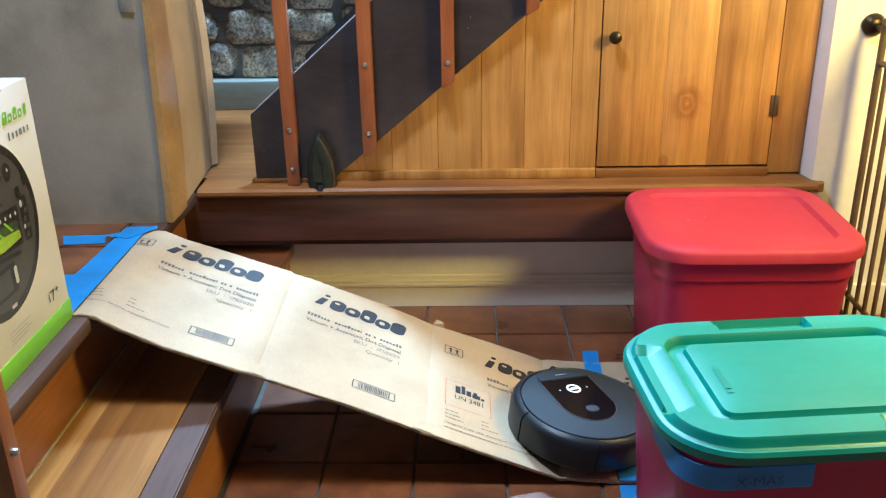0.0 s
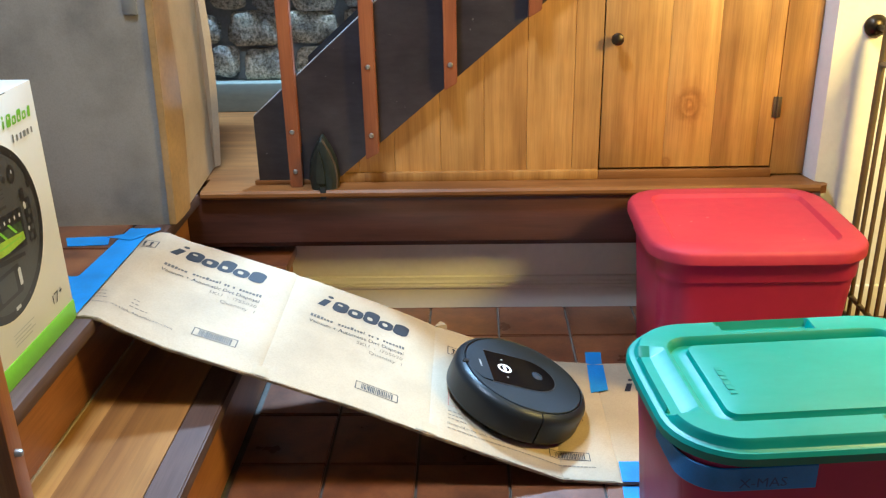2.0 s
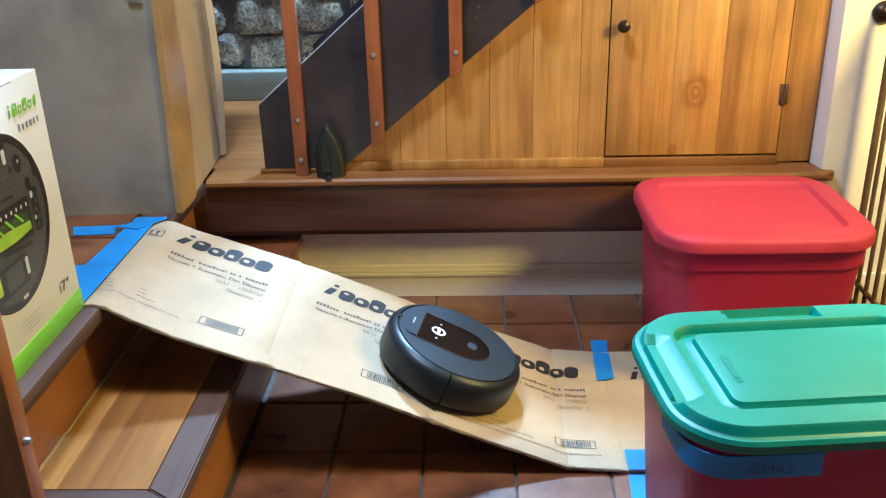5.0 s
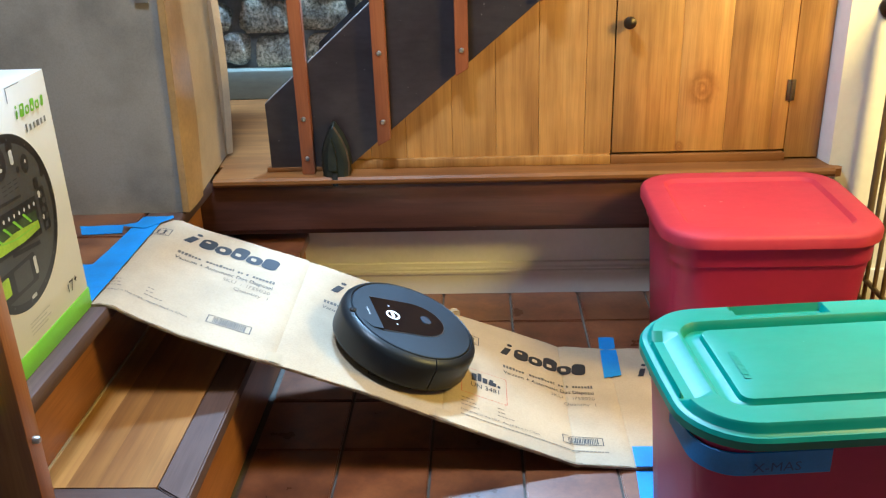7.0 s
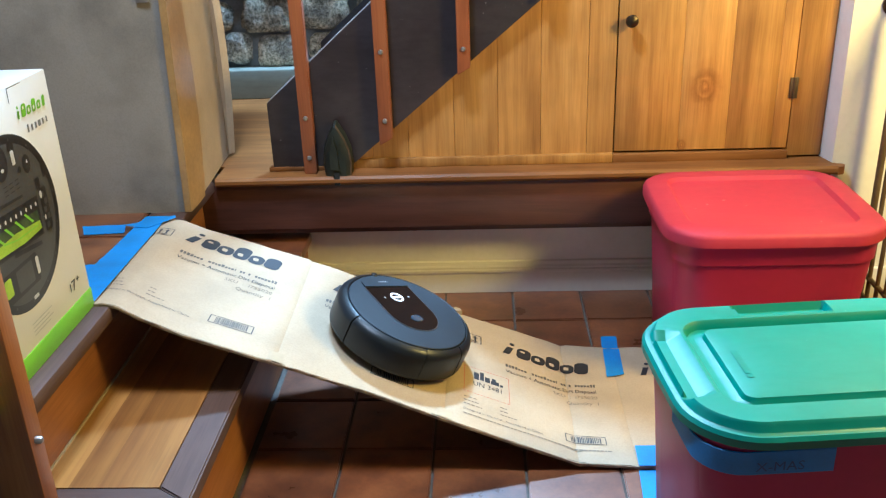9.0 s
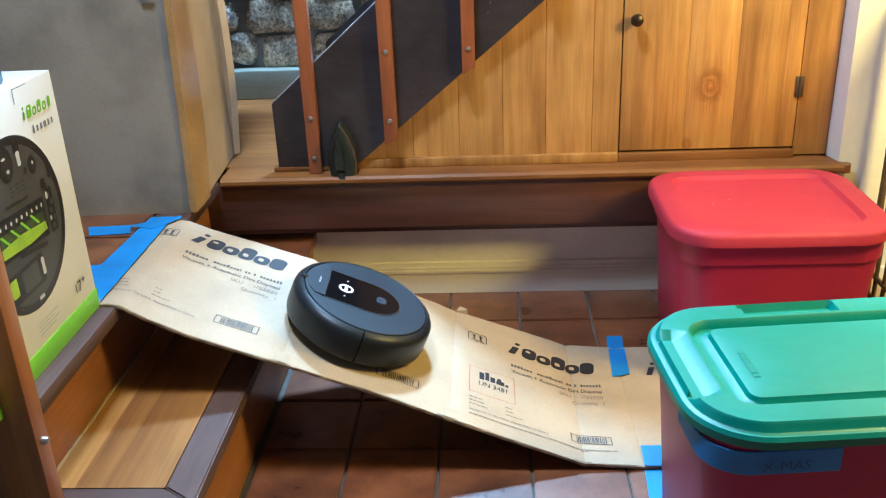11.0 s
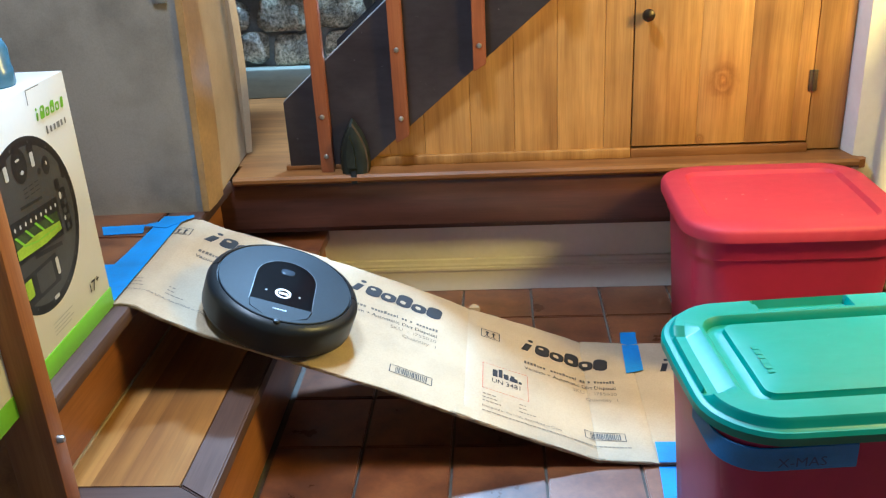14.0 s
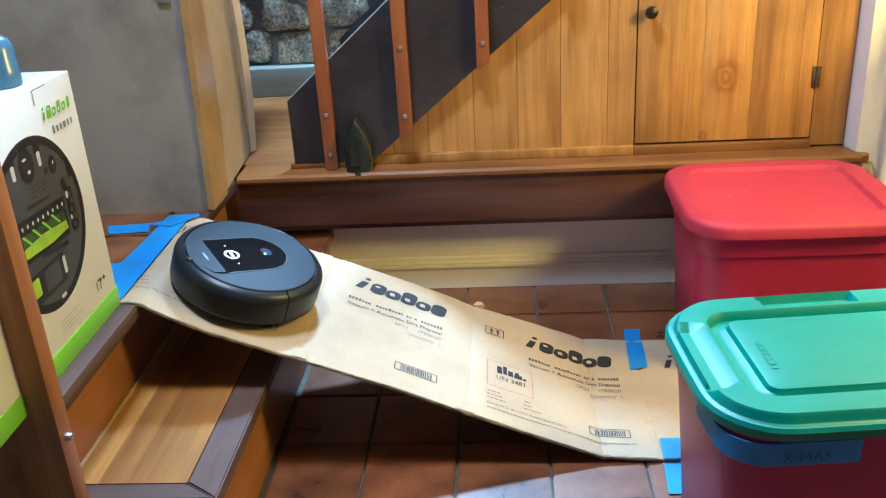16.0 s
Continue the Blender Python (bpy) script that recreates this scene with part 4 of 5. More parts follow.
# dust bin
shape("printed_slot", [[(-0.208, 0.1905), (-0.124, 0.1775), (-0.124, 0.171), (-0.208, 0.183)]], BLACK, 0.0016)
shape("printed_bin", [rounded(0.11, 0.046, 0.005, 4, -0.205, 0.147)], GREY_PRINT, 0.0016)
shape("printed_bin", [rounded(0.05, 0.034, 0.003, 3, -0.192, 0.147)], MID_PRINT, 0.0018)
shape("printed_latch", [rounded(0.02, 0.028, 0.003, 3, -0.243, 0.150)], LIME, 0.0020, "lime green printed latch")
shape("printed_edge_tab", [rounded(0.016, 0.006, 0.002, 3, -0.175, 0.106)], PALE_PRINT, 0.0016)
# maker's mark as plain slanted shapes, thin word and model mark as bars
MARK = []
for k, (w, h) in enumerate(((0.006, 0.013), (0.014, 0.019), (0.0125, 0.013), (0.0125, 0.019), (0.0125, 0.013), (0.009, 0.017))):
    MARK.append([(px + 0.18 * (pz - 0.365), pz) for px, pz in rounded(w, h, 0.0035, 3, -0.110 + 0.0165 * k, 0.3655 + h / 2)])
MARK.append(oval(-0.1085, 0.383, 0.0028, 0.0026, 12))
shape("printed_mark", MARK, GREEN, 0.0012, "lime green maker's mark as plain shapes")
shape("printed_mark_gap", [oval(-0.0768, 0.372, 0.0027, 0.0034, 12), oval(-0.0602, 0.372, 0.0027, 0.0034, 12), oval(-0.0437, 0.372, 0.0027, 0.0034, 12), oval(-0.0925, 0.379, 0.0026, 0.0026, 12)], CARD_WHITE, 0.0015)
shape("printed_line", [rounded(w, 0.0095 if k else 0.0125, 0.0012, 2, -0.089 + 0.0122 * k, 0.345 + (0.0 if k else 0.0015)) for k, w in enumerate((0.005, 0.006, 0.006, 0.009, 0.006, 0.005))], plain("thin_grey_print", (0.2, 0.21, 0.22), 0.4, bumpy=0.0), 0.0012, "thin grey printed word shape")
shape("printed_model_mark", [rounded(0.0026, 0.015, 0.001, 2, -0.068, 0.0665), [(-0.063, 0.076), (-0.048, 0.076), (-0.056, 0.058), (-0.0595, 0.058), (-0.0525, 0.0735), (-0.063, 0.0735)],
                             rounded(0.010, 0.0025, 0.0008, 2, -0.039, 0.0715), rounded(0.0025, 0.010, 0.0008, 2, -0.039, 0.0715)], GREY_PRINT, 0.0012, "small grey printed model mark")
bm = bmesh.new()
for k in range(4):
    bar(bm, -0.205, 0.052 + 0.006 * k, -0.15 + 0.012 * (k % 2), 0.0538 + 0.006 * k)
face_print("small_printing", bm, PALE_PRINT, 0.0012, "faint lines of small print")
shape("tab_slit", [[(-0.1285, 0.394), (-0.1268, 0.394), (-0.1255, T - 0.002), (-0.1275, T - 0.002)], [(-0.127, T - 0.003), (-0.085, T - 0.003), (-0.085, T - 0.0018), (-0.127, T - 0.0018)]], GREY_PRINT, 0.0012, "slit of the closing tab")

# spray bottle top on the retail box
bottle = thing("blue_bottle", (-0.086, -0.772, Z2 + T), "small dark blue plastic bottle standing on the white box", "bottle")
bm = bmesh.new()
lathe(bm, [(0.0, 0.0), (0.027, 0.0), (0.029, 0.004), (0.029, 0.026), (0.0275, 0.029), (0.0275, 0.056), (0.023, 0.068), (0.012, 0.076), (0.0, 0.077)], 36)
part("body", bm, BOTTLE_BLUE, bottle)
bm = bmesh.new()
lathe(bm, [(0.0, 0.076), (0.010, 0.076), (0.010, 0.086), (0.008, 0.09), (0.0, 0.091)], 20)
part("cap", bm, plain("pale_blue_cap", (0.35, 0.5, 0.6), 0.35), bottle, "pale blue cap")


# ---- storage totes ----
def tote(name, place, turn, w, d, h, lid_mat, body_mat, label):
    ob = thing(name, place, label, "storage tote", "storage totes", turn)
    bm = bmesh.new()
    loops = []
    for z, k, rr in ((0.0, 0.80, 0.05), (0.008, 0.825, 0.055), (h * 0.55, 0.875, 0.06), (h - 0.075, 0.90, 0.06), (h - 0.072, 0.925, 0.06), (h - 0.02, 0.935, 0.06)):
        loops.append([(x, y, z) for x, y in rounded(w * k, d * k, rr, 8, bulge=0.012)])
    for z, k in ((h - 0.02, 0.915), (0.012, 0.80)):
        loops.append([(x, y, z) for x, y in rounded(w * k, d * k, 0.05, 8, bulge=0.012)])
    loft(bm, loops)
    part("tub", bm, body_mat, ob, "tapered plastic tub")
    return ob


def lid_loops(w, d, rows):
    return [[(x, y, z) for x, y in rounded(w - 2 * i, d - 2 * i, max(0.012, rr - i), 8, bulge=bl)] for i, z, rr, bl in rows]


RW, RD, RH = 0.44, 0.395, 0.368
red = tote("red_tote", (1.243, -0.228, 0.0), 0.0, RW, RD, RH, RED, RED_TUB, "red plastic storage tote with a closed red lid")
bm = bmesh.new()
loft(bm, lid_loops(RW, RD, [(0.006, RH - 0.03, 0.085, 0.02), (0.0, RH - 0.028, 0.085, 0.02), (0.0, RH - 0.010, 0.085, 0.02), (0.004, RH - 0.003, 0.085, 0.02), (0.010, RH, 0.085, 0.02), (0.05, RH + 0.001, 0.085, 0.012),
                            (0.053, RH - 0.002, 0.085, 0.01), (0.058, RH - 0.0065, 0.085, 0.01), (0.062, RH - 0.007, 0.085, 0.01), (0.12, RH - 0.0065, 0.085, 0.0)]))
part("lid", bm, RED, red, "red lid with a recessed panel")

GW, GD, GH = 0.5, 0.366, 0.362
green = tote("green_lidded_tote", (1.166, -0.870, 0.0), 5.0, GW, GD, GH, TEAL, MAGENTA, "crimson plastic storage tote with a teal lid and blue tape")
POCKETS = [("y", GD / 2, -0.085, 0.066), ("y", -GD / 2, 0.045, 0.21), ("x", -GW / 2, -0.085, 0.085)]


def pocket(x, y):
    """How far a latch pocket sinks the rim at a place on the lid."""
    for axis, side, a, b in POCKETS:
        across, along = (y, x) if axis == "y" else (x, y)
        inset = abs(side) - abs(across)
        if across * side > 0 and (0.0185 if axis == "y" and side > 0 else 0.0125) < inset < (0.033 if (along - a) * (b - along) > 0.0001 else 0.026) and a < along < b:
            return 0.0125
    return 0.0


bm = bmesh.new()
rows = [(0.008, GH - 0.034, 0.0), (0.0, GH - 0.032, 0.0), (0.0, GH - 0.020, 0.0), (0.004, GH - 0.0145, 0.0), (0.011, GH - 0.0135, 0.0), (0.0122, GH - 0.0125, 1), (0.0152, GH - 0.004, 1), (0.019, GH, 1), (0.025, GH, 1), (0.0255, GH, 1),
        (0.0322, GH, 1), (0.0338, GH, 1), (0.055, GH, 0), (0.060, GH - 0.0012, 0), (0.064, GH - 0.006, 0), (0.067, GH - 0.015, 0), (0.072, GH - 0.0165, 0), (0.077, GH - 0.0165, 0), (0.0795, GH - 0.013, 0), (0.083, GH - 0.0055, 0), (0.09, GH - 0.004, 0), (0.15, GH - 0.002, 0)]
loops = []
for i, z, cut in rows:
    lp = rounded(GW - 2 * i, GD - 2 * i, max(0.012, 0.1 - i), 8, bulge=max(0.0, 0.018 * (1 - i / 0.08)), steps_long=60)
    shift = 0.011 if i > 0.079 else 0.004 if i > 0.071 else 0.0
    loops.append([(x + shift, y, z - (min(pocket(x, y), max(0.0, z - (GH - 0.0128))) if cut else 0.0)) for x, y in lp])
loft(bm, loops)
lid = part("lid", bm, TEAL, green, "teal lid with a raised panel and latch pockets")
bm = bmesh.new()
for k, w in enumerate((0.01, 0.013, 0.01, 0.013, 0.012, 0.008)):
    flat(bm, rounded(w, 0.011, 0.002, 2, -0.03 + 0.0135 * k, 0))
bmesh.ops.transform(bm, matrix=Matrix.Translation((-GW / 2 + 0.118, -0.01, GH - 0.0022)) @ Matrix.Rotation(radians(-90), 4, "Z"), verts=bm.verts[:])
part("embossed_mark", bm, TEAL, green, "shallow embossed mark as plain shapes", 0)

# tape band with a hand-written word on the tub
loops = []
band = [p for p in rounded(GW * 0.937, GD * 0.937, 0.06, 8, bulge=0.012) if p[1] < 0.0 and p[0] < -0.045]
band = sorted(band, key=lambda p: math.atan2(p[1], p[0]) % (2 * math.pi))
bm = bmesh.new()
loft(bm, [[(x * 1.004, y * 1.004, 0.283), (x * 1.009, y * 1.009, 0.284), (x * 1.012, y * 1.012, 0.320), (x * 1.004, y * 1.004, 0.321)] for x, y in band])
part("tape_band", bm, BLUE_TAPE, green, "blue masking tape label band")
bm = bmesh.new()
letters(bm, "X-MAS", -0.178, 0.0, 0.0145, 0.066)
yb = -GD * 0.937 / 2 * 1.012 * 1.0125 - 0.001
for v in bm.verts:
    v.co = Vector((v.co.x + 0.01, yb - 0.004, v.co.y + 0.294))
part("hand_writing", bm, PEN, green, "dark hand lettering", 0)


# ---- pet gate ----
gate = thing("metal_gate", (1.578, 0, 0), "bronze coloured metal safety gate with upright bars", "gate")


def rod(bm, a, b, r, n=10):
    a, b = Vector(a), Vector(b)
    m = Matrix.Translation(a) @ (b - a).to_track_quat("Z", "Y").to_matrix().to_4x4()
    lathe(bm, [(0.0, 0.0), (r, 0.0), (r, (b - a).length), (0.0, (b - a).length)], n, turn=m)


for k in range(12):
    y = -0.075 - 0.045 * k
    bm = bmesh.new()
    rod(bm, (0, y, 0.045), (0, y, 0.74), 0.0052)
    part("bar", bm, GATE, gate)
for z in (0.045, 0.10, 0.655, 0.74):
    bm = bmesh.new()
    rod(bm, (0, -0.035, z), (0, -0.62, z), 0.0065)
    part("rail", bm, GATE, gate)
for y in (-0.035, -0.62):
    bm = bmesh.new()
    rod(bm, (0, y, 0.0), (0, y, 0.75), 0.008)
    part("upright", bm, GATE, gate)
bm = bmesh.new()
rod(bm, (0.0, -0.035, 0.728), (0.0, 0.03, 0.728), 0.0065)
part("mount_rod", bm, BRONZE, gate)
bm = bmesh.new()
lathe(bm, [(0.0, 0.0), (0.025, 0.0), (0.026, 0.007), (0.02, 0.018), (0.012, 0.024), (0.0, 0.025)], 28, turn=Matrix.Translation((0.0, 0.03, 0.728)) @ Matrix.Rotation(radians(90), 4, "X"))
part("wall_cup", bm, BRONZE, gate, "round dark wall cup")
bm = bmesh.new()
lathe(bm, [(0.0, 0.0), (0.022, 0.0), (0.024, 0.012), (0.016, 0.03), (0.0, 0.032)], 20, turn=Matrix.Translation((0.0, -0.05, 0.0)))
part("foot", bm, RUBBER, gate, "black rubber foot")


# ---- robot vacuum ----
robot = thing("robot_vacuum", (0, 0, 0), "round charcoal robot vacuum with a glossy black top plate", "robot vacuum")
RR = 0.1435
bm = bmesh.new()
lathe(bm, [(0.0, 0.006), (RR * 0.86, 0.006), (RR * 0.91, 0.012), (RR * 0.95, 0.03), (RR * 0.95, 0.06), (RR * 0.885, 0.0718), (0.0, 0.0718)], 72)
part("body", bm, BLACK, robot, "charcoal plastic body")


def arc_shell(bm, r1, a0, a1, n=44):
    """A stretch of the outer shell: upright wall, broad rounded shoulder, flat top margin."""
    prof = [(RR * 0.90, 0.011), (r1 - 0.006, 0.010), (r1 - 0.001, 0.014), (r1, 0.020), (r1, 0.058), (r1 - 0.0015, 0.0645), (r1 - 0.0055, 0.0705), (r1 - 0.011, 0.0743), (RR * 0.893, 0.0762), (RR * 0.884, 0.0752), (RR * 0.884, 0.071), (RR * 0.90, 0.06)]
    secs = []
    for k in range(n + 1):
        a = radians(a0 + (a1 - a0) * k / n)
        secs.append([(r * math.cos(a), r * math.sin(a), z) for r, z in prof])
    loft(bm, secs)


bm = bmesh.new(); arc_shell(bm, RR, -93, 93, 64); bumper = part("bumper", bm, BUMPER, robot, "satin charcoal front bumper", 0.9)
bm = bmesh.new(); arc_shell(bm, RR * 0.994, 94.2, 160.4); part("side_shell", bm, BUMPER, robot, "", 0.9)
bm = bmesh.new(); arc_shell(bm, RR * 0.994, 199.6, 265.8); part("side_shell", bm, BUMPER, robot, "", 0.9)
bm = bmesh.new(); arc_shell(bm, RR * 0.99, 161, 199); part("dust_bin", bm, BUMPER, robot, "charcoal rear dust bin", 0.9)
bm = bmesh.new()
lathe(bm, [(0.0, 0.0719), (RR * 0.868, 0.0719), (RR * 0.868, 0.0758), (RR * 0.86, 0.0770), (RR * 0.845, 0.0774), (0.0, 0.0782)], 80)
cover = part("top_cover", bm, CHARCOAL, robot, "matt charcoal top cover")
# sunken D-shaped plate with a thin bright edge, and the raised bridge in front of it
PLATE = [(0.079, -0.056), (0.079, 0.056)] + [(-0.008 + 0.060 * math.cos(radians(a)), 0.056 * math.sin(radians(a))) for a in range(90, 271, 10)]
bm = bmesh.new()
prism(bm, [(x * 1.0 + (0.0015 if x > 0.07 else 0.0), y * 1.035 if x > 0.0 else y * 1.03) if x > -0.02 else (x * 1.025, y * 1.03) for x, y in PLATE], 0.0776, 0.0788, "z")
part("plate_edge", bm, RIM, robot, "thin satin edge of the plate")
bm = bmesh.new()
prism(bm, PLATE, 0.0784, 0.0793, "z")
plate = part("top_plate", bm, GLOSS_BLACK, robot, "glossy black control plate")
bm = bmesh.new()
loft(bm, [[(0.0805, -0.057, 0.0774), (0.0805, 0.057, 0.0774), (0.0805, 0.0565, 0.0812), (0.0805, -0.0565, 0.0812)],
          [(0.1, -0.053, 0.0768), (0.1, 0.053, 0.0768), (0.1, 0.0525, 0.0792), (0.1, -0.0525, 0.0792)],
          [(0.1195, -0.022, 0.0765), (0.1195, 0.022, 0.0765), (0.1195, 0.0215, 0.0772), (0.1195, -0.0215, 0.0772)]])
bridge = part("bridge", bm, CHARCOAL, robot, "raised bridge in front of the plate")
bm = bmesh.new()
for k in range(6):
    w = 0.0032 if k else 0.0016
    flat(bm, [(x, y, ) for x, y in rounded(0.0036, w, 0.0007, 2, 0.0965, -0.0115 + 0.0045 * k)], 0.0)
for v in bm.verts:
    v.co.z = 0.0808 - (v.co.x - 0.0945) * 0.11
part("maker_mark", bm, PALE_PRINT, bridge, "small pale maker's mark as plain shapes", 0)
bm = bmesh.new()
lathe(bm, [(0.0148, 0.0793), (0.0148, 0.0799), (0.0108, 0.0799), (0.0108, 0.0793)], 36, (0.043, 0))
bmesh.ops.delete(bm, geom=[f for f in bm.faces if len(f.verts) > 4], context="FACES")
button = part("button", bm, LED, robot, "lit ring of the start button")
bm = bmesh.new()
prism(bm, rounded(0.0062, 0.0165, 0.0018, 4, 0.043, 0.0), 0.0793, 0.0798, "z")
part("button_bar", bm, LED, button, "lit word bar on the button")
bm = bmesh.new()
loft(bm, [[(x, y, z) for x, y in rounded(0.021 * k, 0.027 * k, 0.0095 * k, 6, -0.030, 0.0)] for k, z in ((1.0, 0.0793), (0.96, 0.0806), (0.8, 0.0812))])
lens = part("camera_window", bm, LENS, robot, "dark raised camera window")
for x, y in ((0.043, -0.031), (0.043, 0.031)):
    bm = bmesh.new()
    lathe(bm, [(0.0, 0.0793), (0.0021, 0.0793), (0.0021, 0.0797), (0.0, 0.0797)], 10, (x, y))
    part("small_button", bm, PALE_PRINT, robot)
bm = bmesh.new()
lathe(bm, [(0.0, 0.073), (0.0068, 0.073), (0.0068, 0.0778), (0.005, 0.0796), (0.0, 0.08)], 20, (0.127, 0))
part("sensor_dome", bm, BUMPER, robot, "small raised sensor")
for y in (-0.095, 0.095):
    bm = bmesh.new()
    lathe(bm, [(0.0, -0.008), (0.024, -0.008), (0.026, -0.004), (0.026, 0.004), (0.024, 0.008), (0.0, 0.008)], 24,
          turn=Matrix.Translation((0.0, y, 0.0262)) @ Matrix.Rotation(radians(90), 4, "X"))
    part("wheel", bm, RUBBER, robot, "black rubber drive wheel")


# ---- light fittings ----
fit_a = thing("overhead_fitting", (0.5, 0.82, 2.42), "round white ceiling lamp on a stem over the stairwell", "lamp")
bm = bmesh.new(); lathe(bm, [(0.0, 0.01), (0.2, 0.01), (0.2, 0.06), (0.02, 0.08), (0.02, 0.79), (0.0, 0.79)], 32); part("housing", bm, GLOSS_WHITE, fit_a)
# unseen fixture, made up to carry the fill lamp over the steps
fit_c = thing("overhead_fitting", (0.25, -0.74, 2.5), "round white unseen fixture added for the overhead fill", "lamp")
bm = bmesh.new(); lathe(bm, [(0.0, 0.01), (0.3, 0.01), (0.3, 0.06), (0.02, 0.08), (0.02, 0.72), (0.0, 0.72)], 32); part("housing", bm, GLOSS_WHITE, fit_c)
fit_b = thing("floor_lamp", (1.85, -0.82, 0.0), "low dark floor lamp with a bare warm bulb", "lamp")
bm = bmesh.new(); lathe(bm, [(0.0, 0.0), (0.12, 0.0), (0.12, 0.012), (0.01, 0.02), (0.01, 0.96), (0.0, 0.96)], 24); part("stand", bm, BRONZE, fit_b)
bm = bmesh.new(); lathe(bm, [(0.0, 0.96), (0.022, 0.96), (0.026, 0.97), (0.026, 1.0), (0.018, 1.01), (0.0, 1.01)], 20); part("socket", bm, GLOSS_BLACK, fit_b, "black bulb socket")


# ---- floor and landing tiles ----
TP = 0.1765


def tile_mesh():
    bm = bmesh.new()
    box(bm, -TP / 2 + 0.0028, -TP / 2 + 0.0028, -0.012, TP / 2 - 0.0028, TP / 2 - 0.0028, 0.0)
    bmesh.ops.bevel(bm, geom=[e for e in bm.edges if all(v.co.z > -0.001 for v in e.verts)], offset=0.0025, segments=2, affect="EDGES")
    return mesh_of("tile", bm, CLAY, 0.6)


TILE = tile_mesh()
rng = random.Random(11)
for i in range(14):
    for j in range(19):
        cx, cy = 0.2875 + TP * i, 0.016 - TP * j
        ob = new("tile", TILE)
        ob.parent = floor
        ob.matrix_world = pose(cx * S, cy * S, rng.uniform(-0.0012, 0.0012), rng.uniform(-0.15, 0.15), rng.uniform(-0.15, 0.15), rng.uniform(-0.3, 0.3))
bed = box_part("tile_bed", (-2.5, -0.985, Z2 - 0.022, -0.0855, -0.002, Z2 - 0.008), MORTAR, landing, "", 0)
for i in range(6):
    for j in range(5):
        cx, cy = -0.0865 - TP * (i + 0.5), -0.092 - TP * j
        ob = new("tile", TILE)
        ob.parent = landing
        ob.matrix_world = pose(cx * S, cy * S, (Z2 + 0.0005) * S, 0, 0, rng.uniform(-0.3, 0.3))


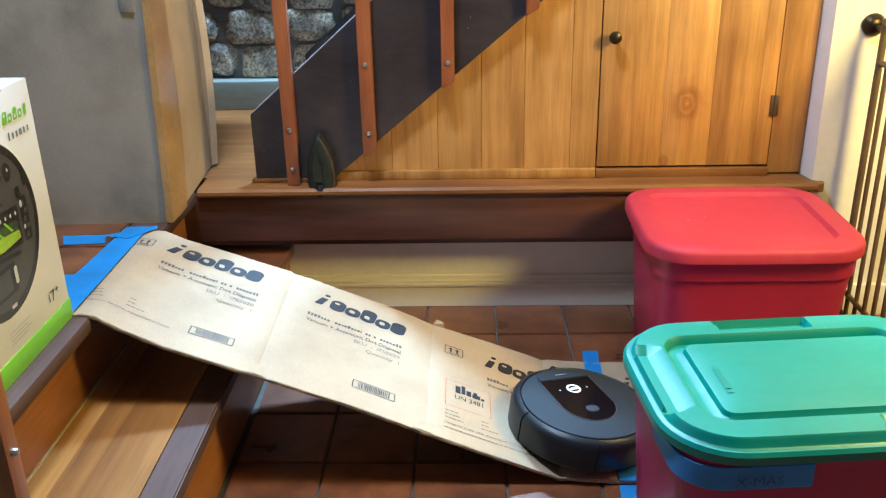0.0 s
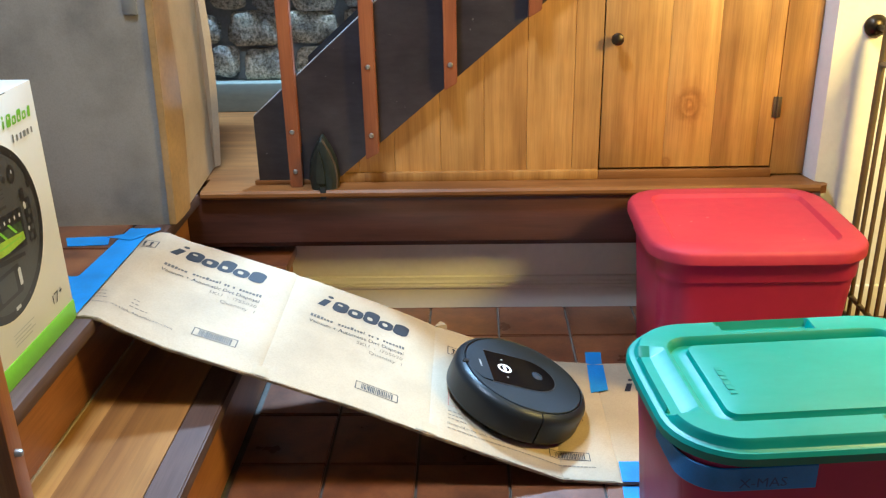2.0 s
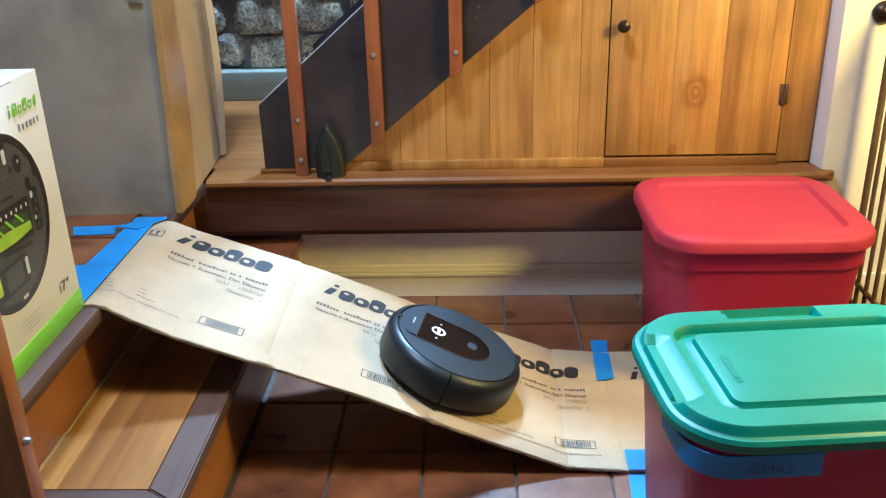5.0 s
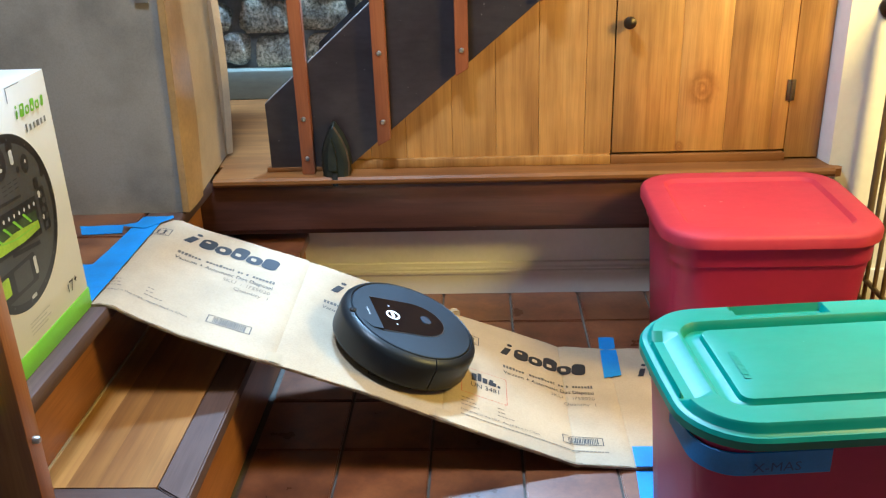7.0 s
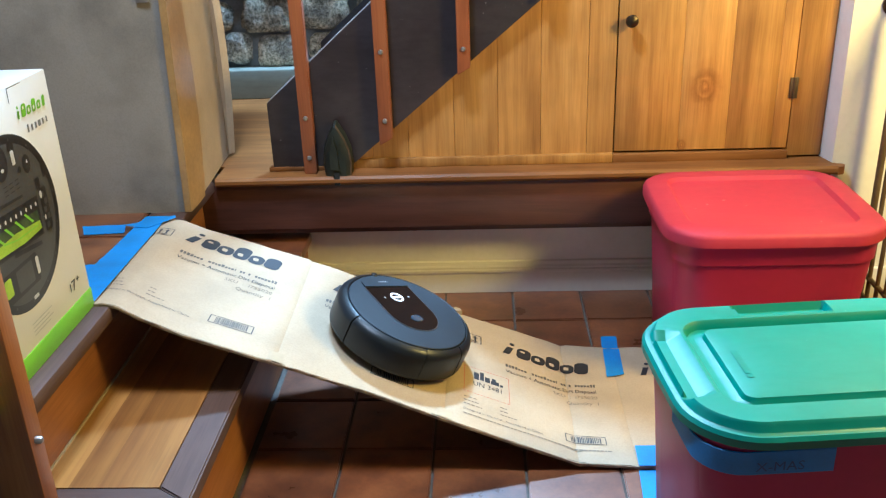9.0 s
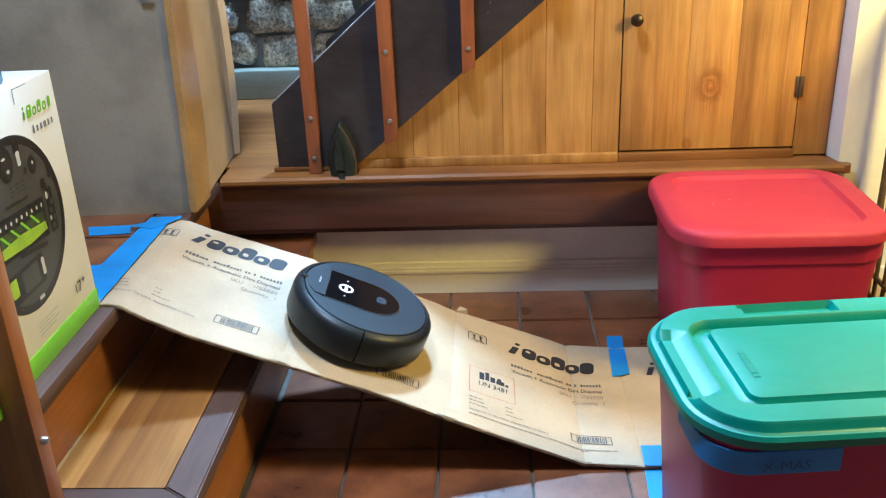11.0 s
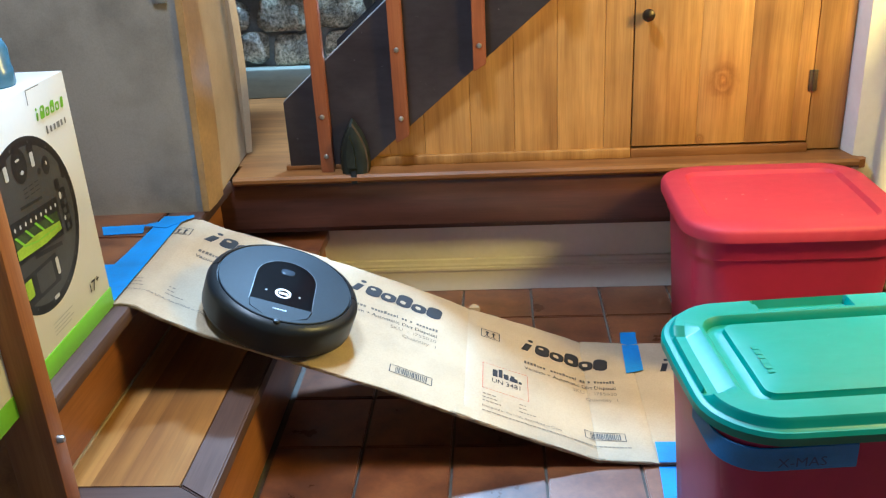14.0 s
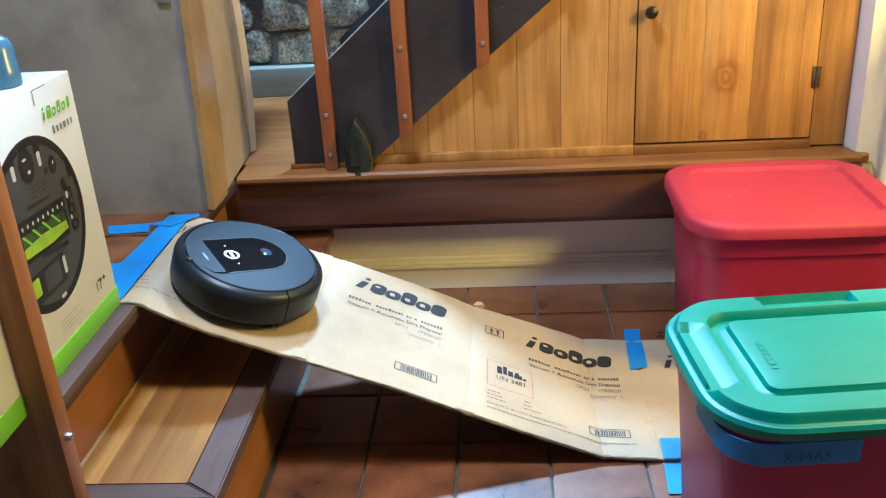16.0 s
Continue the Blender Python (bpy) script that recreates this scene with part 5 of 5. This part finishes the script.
# ---- what moves ----
ROBOT = [
    (0, 0.876, -0.537, 114),
    (0.2, 0.860, -0.520, 131),
    (0.4, 0.844, -0.513, 142),
    (0.6, 0.834, -0.510, 148),
    (0.8, 0.827, -0.475, 153),
    (1, 0.809, -0.474, 157),
    (1.2, 0.790, -0.476, 165),
    (1.4, 0.775, -0.478, 169),
    (1.6, 0.754, -0.478, 174),
    (1.8, 0.743, -0.473, 186),
    (2, 0.735, -0.476, 191),
    (2.1, 0.727, -0.481, 195),
    (2.2, 0.708, -0.494, 204),
    (2.3, 0.695, -0.503, 220),
    (2.4, 0.682, -0.535, 234),
    (2.5, 0.672, -0.552, 255),
    (2.6, 0.672, -0.550, 261),
    (2.7, 0.686, -0.529, 235),
    (2.8, 0.699, -0.508, 191),
    (2.9, 0.702, -0.500, 170),
    (3, 0.670, -0.488, 173),
    (3.1, 0.656, -0.499, 186),
    (3.2, 0.633, -0.495, 201),
    (3.3, 0.618, -0.518, 219),
    (3.4, 0.605, -0.550, 242),
    (3.5, 0.597, -0.568, 255),
    (3.6, 0.604, -0.553, 239),
    (3.7, 0.632, -0.511, 205),
    (3.8, 0.639, -0.502, 153),
    (3.9, 0.647, -0.495, 152),
    (4, 0.648, -0.493, 149),
    (4.2, 0.630, -0.503, 142),
    (4.6, 0.612, -0.495, 142),
    (5, 0.590, -0.495, 172),
    (5.3, 0.560, -0.540, 246),
    (5.6, 0.557, -0.515, 172),
    (5.9, 0.527, -0.485, 165),
    (6.1, 0.502, -0.475, 190),
    (6.3, 0.479, -0.473, 226),
    (6.4, 0.470, -0.490, 245),
    (6.5, 0.464, -0.514, 265),
    (6.6, 0.465, -0.537, 278),
    (6.7, 0.476, -0.559, 290),
    (6.8, 0.473, -0.553, 283),
    (6.9, 0.476, -0.517, 258),
    (7, 0.485, -0.496, 203),
    (7.1, 0.492, -0.504, 158),
    (7.2, 0.495, -0.498, 152),
    (7.4, 0.501, -0.496, 157),
    (7.6, 0.502, -0.495, 133),
    (8, 0.503, -0.514, 120),
    (8.5, 0.498, -0.501, 118),
    (9, 0.472, -0.473, 131),
    (9.2, 0.465, -0.474, 134),
    (9.6, 0.447, -0.472, 150),
    (9.9, 0.424, -0.510, 215),
    (10.1, 0.414, -0.550, 268),
    (10.35, 0.417, -0.520, 192),
    (10.7, 0.410, -0.505, 145),
    (11, 0.384, -0.490, 182),
    (11.3, 0.356, -0.509, 232),
    (11.4, 0.348, -0.528, 254),
    (11.5, 0.346, -0.553, 271),
    (11.6, 0.351, -0.573, 284),
    (11.7, 0.351, -0.581, 286),
    (11.8, 0.347, -0.553, 267),
    (11.9, 0.356, -0.514, 223),
    (12, 0.358, -0.513, 175),
    (12.2, 0.383, -0.523, 166),
    (12.5, 0.386, -0.515, 149),
    (12.8, 0.389, -0.508, 126),
    (13, 0.385, -0.515, 132),
    (13.1, 0.364, -0.483, 128),
    (13.2, 0.347, -0.481, 141),
    (13.3, 0.326, -0.469, 159),
    (13.4, 0.307, -0.466, 173),
    (13.5, 0.285, -0.473, 187),
    (13.6, 0.266, -0.489, 202),
    (13.7, 0.248, -0.504, 221),
    (13.8, 0.238, -0.526, 240),
    (13.9, 0.227, -0.540, 260),
    (14, 0.226, -0.560, 276),
    (14.1, 0.234, -0.584, 288),
    (14.2, 0.233, -0.581, 275),
    (14.3, 0.241, -0.535, 236),
    (14.5, 0.250, -0.522, 157),
    (14.8, 0.249, -0.523, 132),
    (15, 0.205, -0.489, 166),
    (15.1, 0.177, -0.486, 187),
    (15.2, 0.163, -0.480, 195),
    (15.3, 0.150, -0.490, 204),
    (15.4, 0.136, -0.500, 214),
    (15.5, 0.133, -0.531, 228),
    (15.6, 0.128, -0.546, 240),
    (15.7, 0.128, -0.570, 264),
    (15.8, 0.127, -0.579, 274),
    (15.9, 0.128, -0.539, 244),
    (16, 0.144, -0.510, 221),
]


SAG = [(0, 0), (11.3, 0), (11.6, 2.0), (11.9, 0), (13.6, 0.5), (13.9, 3.5), (14.1, 5.0), (14.25, 2.5), (14.4, 1.0), (15.0, 1.0), (15.4, 2.5), (15.8, 4.5), (16, 2.5)]


def robot_pose(x, y, heading, lean=0.0):
    """The robot on the ramp: it follows the slope under it and leans where the free edge sags."""
    a, b = x - 0.085, x + 0.085
    za, zb = ramp_z(a), ramp_z(b)
    tilt = math.atan2(zb - za, b - a)
    z = (za + zb) / 2 + 0.001
    return Matrix.Translation((x * S, y * S, z * S)) @ Matrix.Rotation(-tilt, 4, "Y") @ Matrix.Rotation(radians(lean), 4, "X") @ Matrix.Rotation(radians(heading), 4, "Z")


def motions():
    times, leans = zip(*SAG)
    walk(robot, [(t, robot_pose(x, y, h, float(np.interp(t, times, leans)))) for t, x, y, h in ROBOT])


motions()
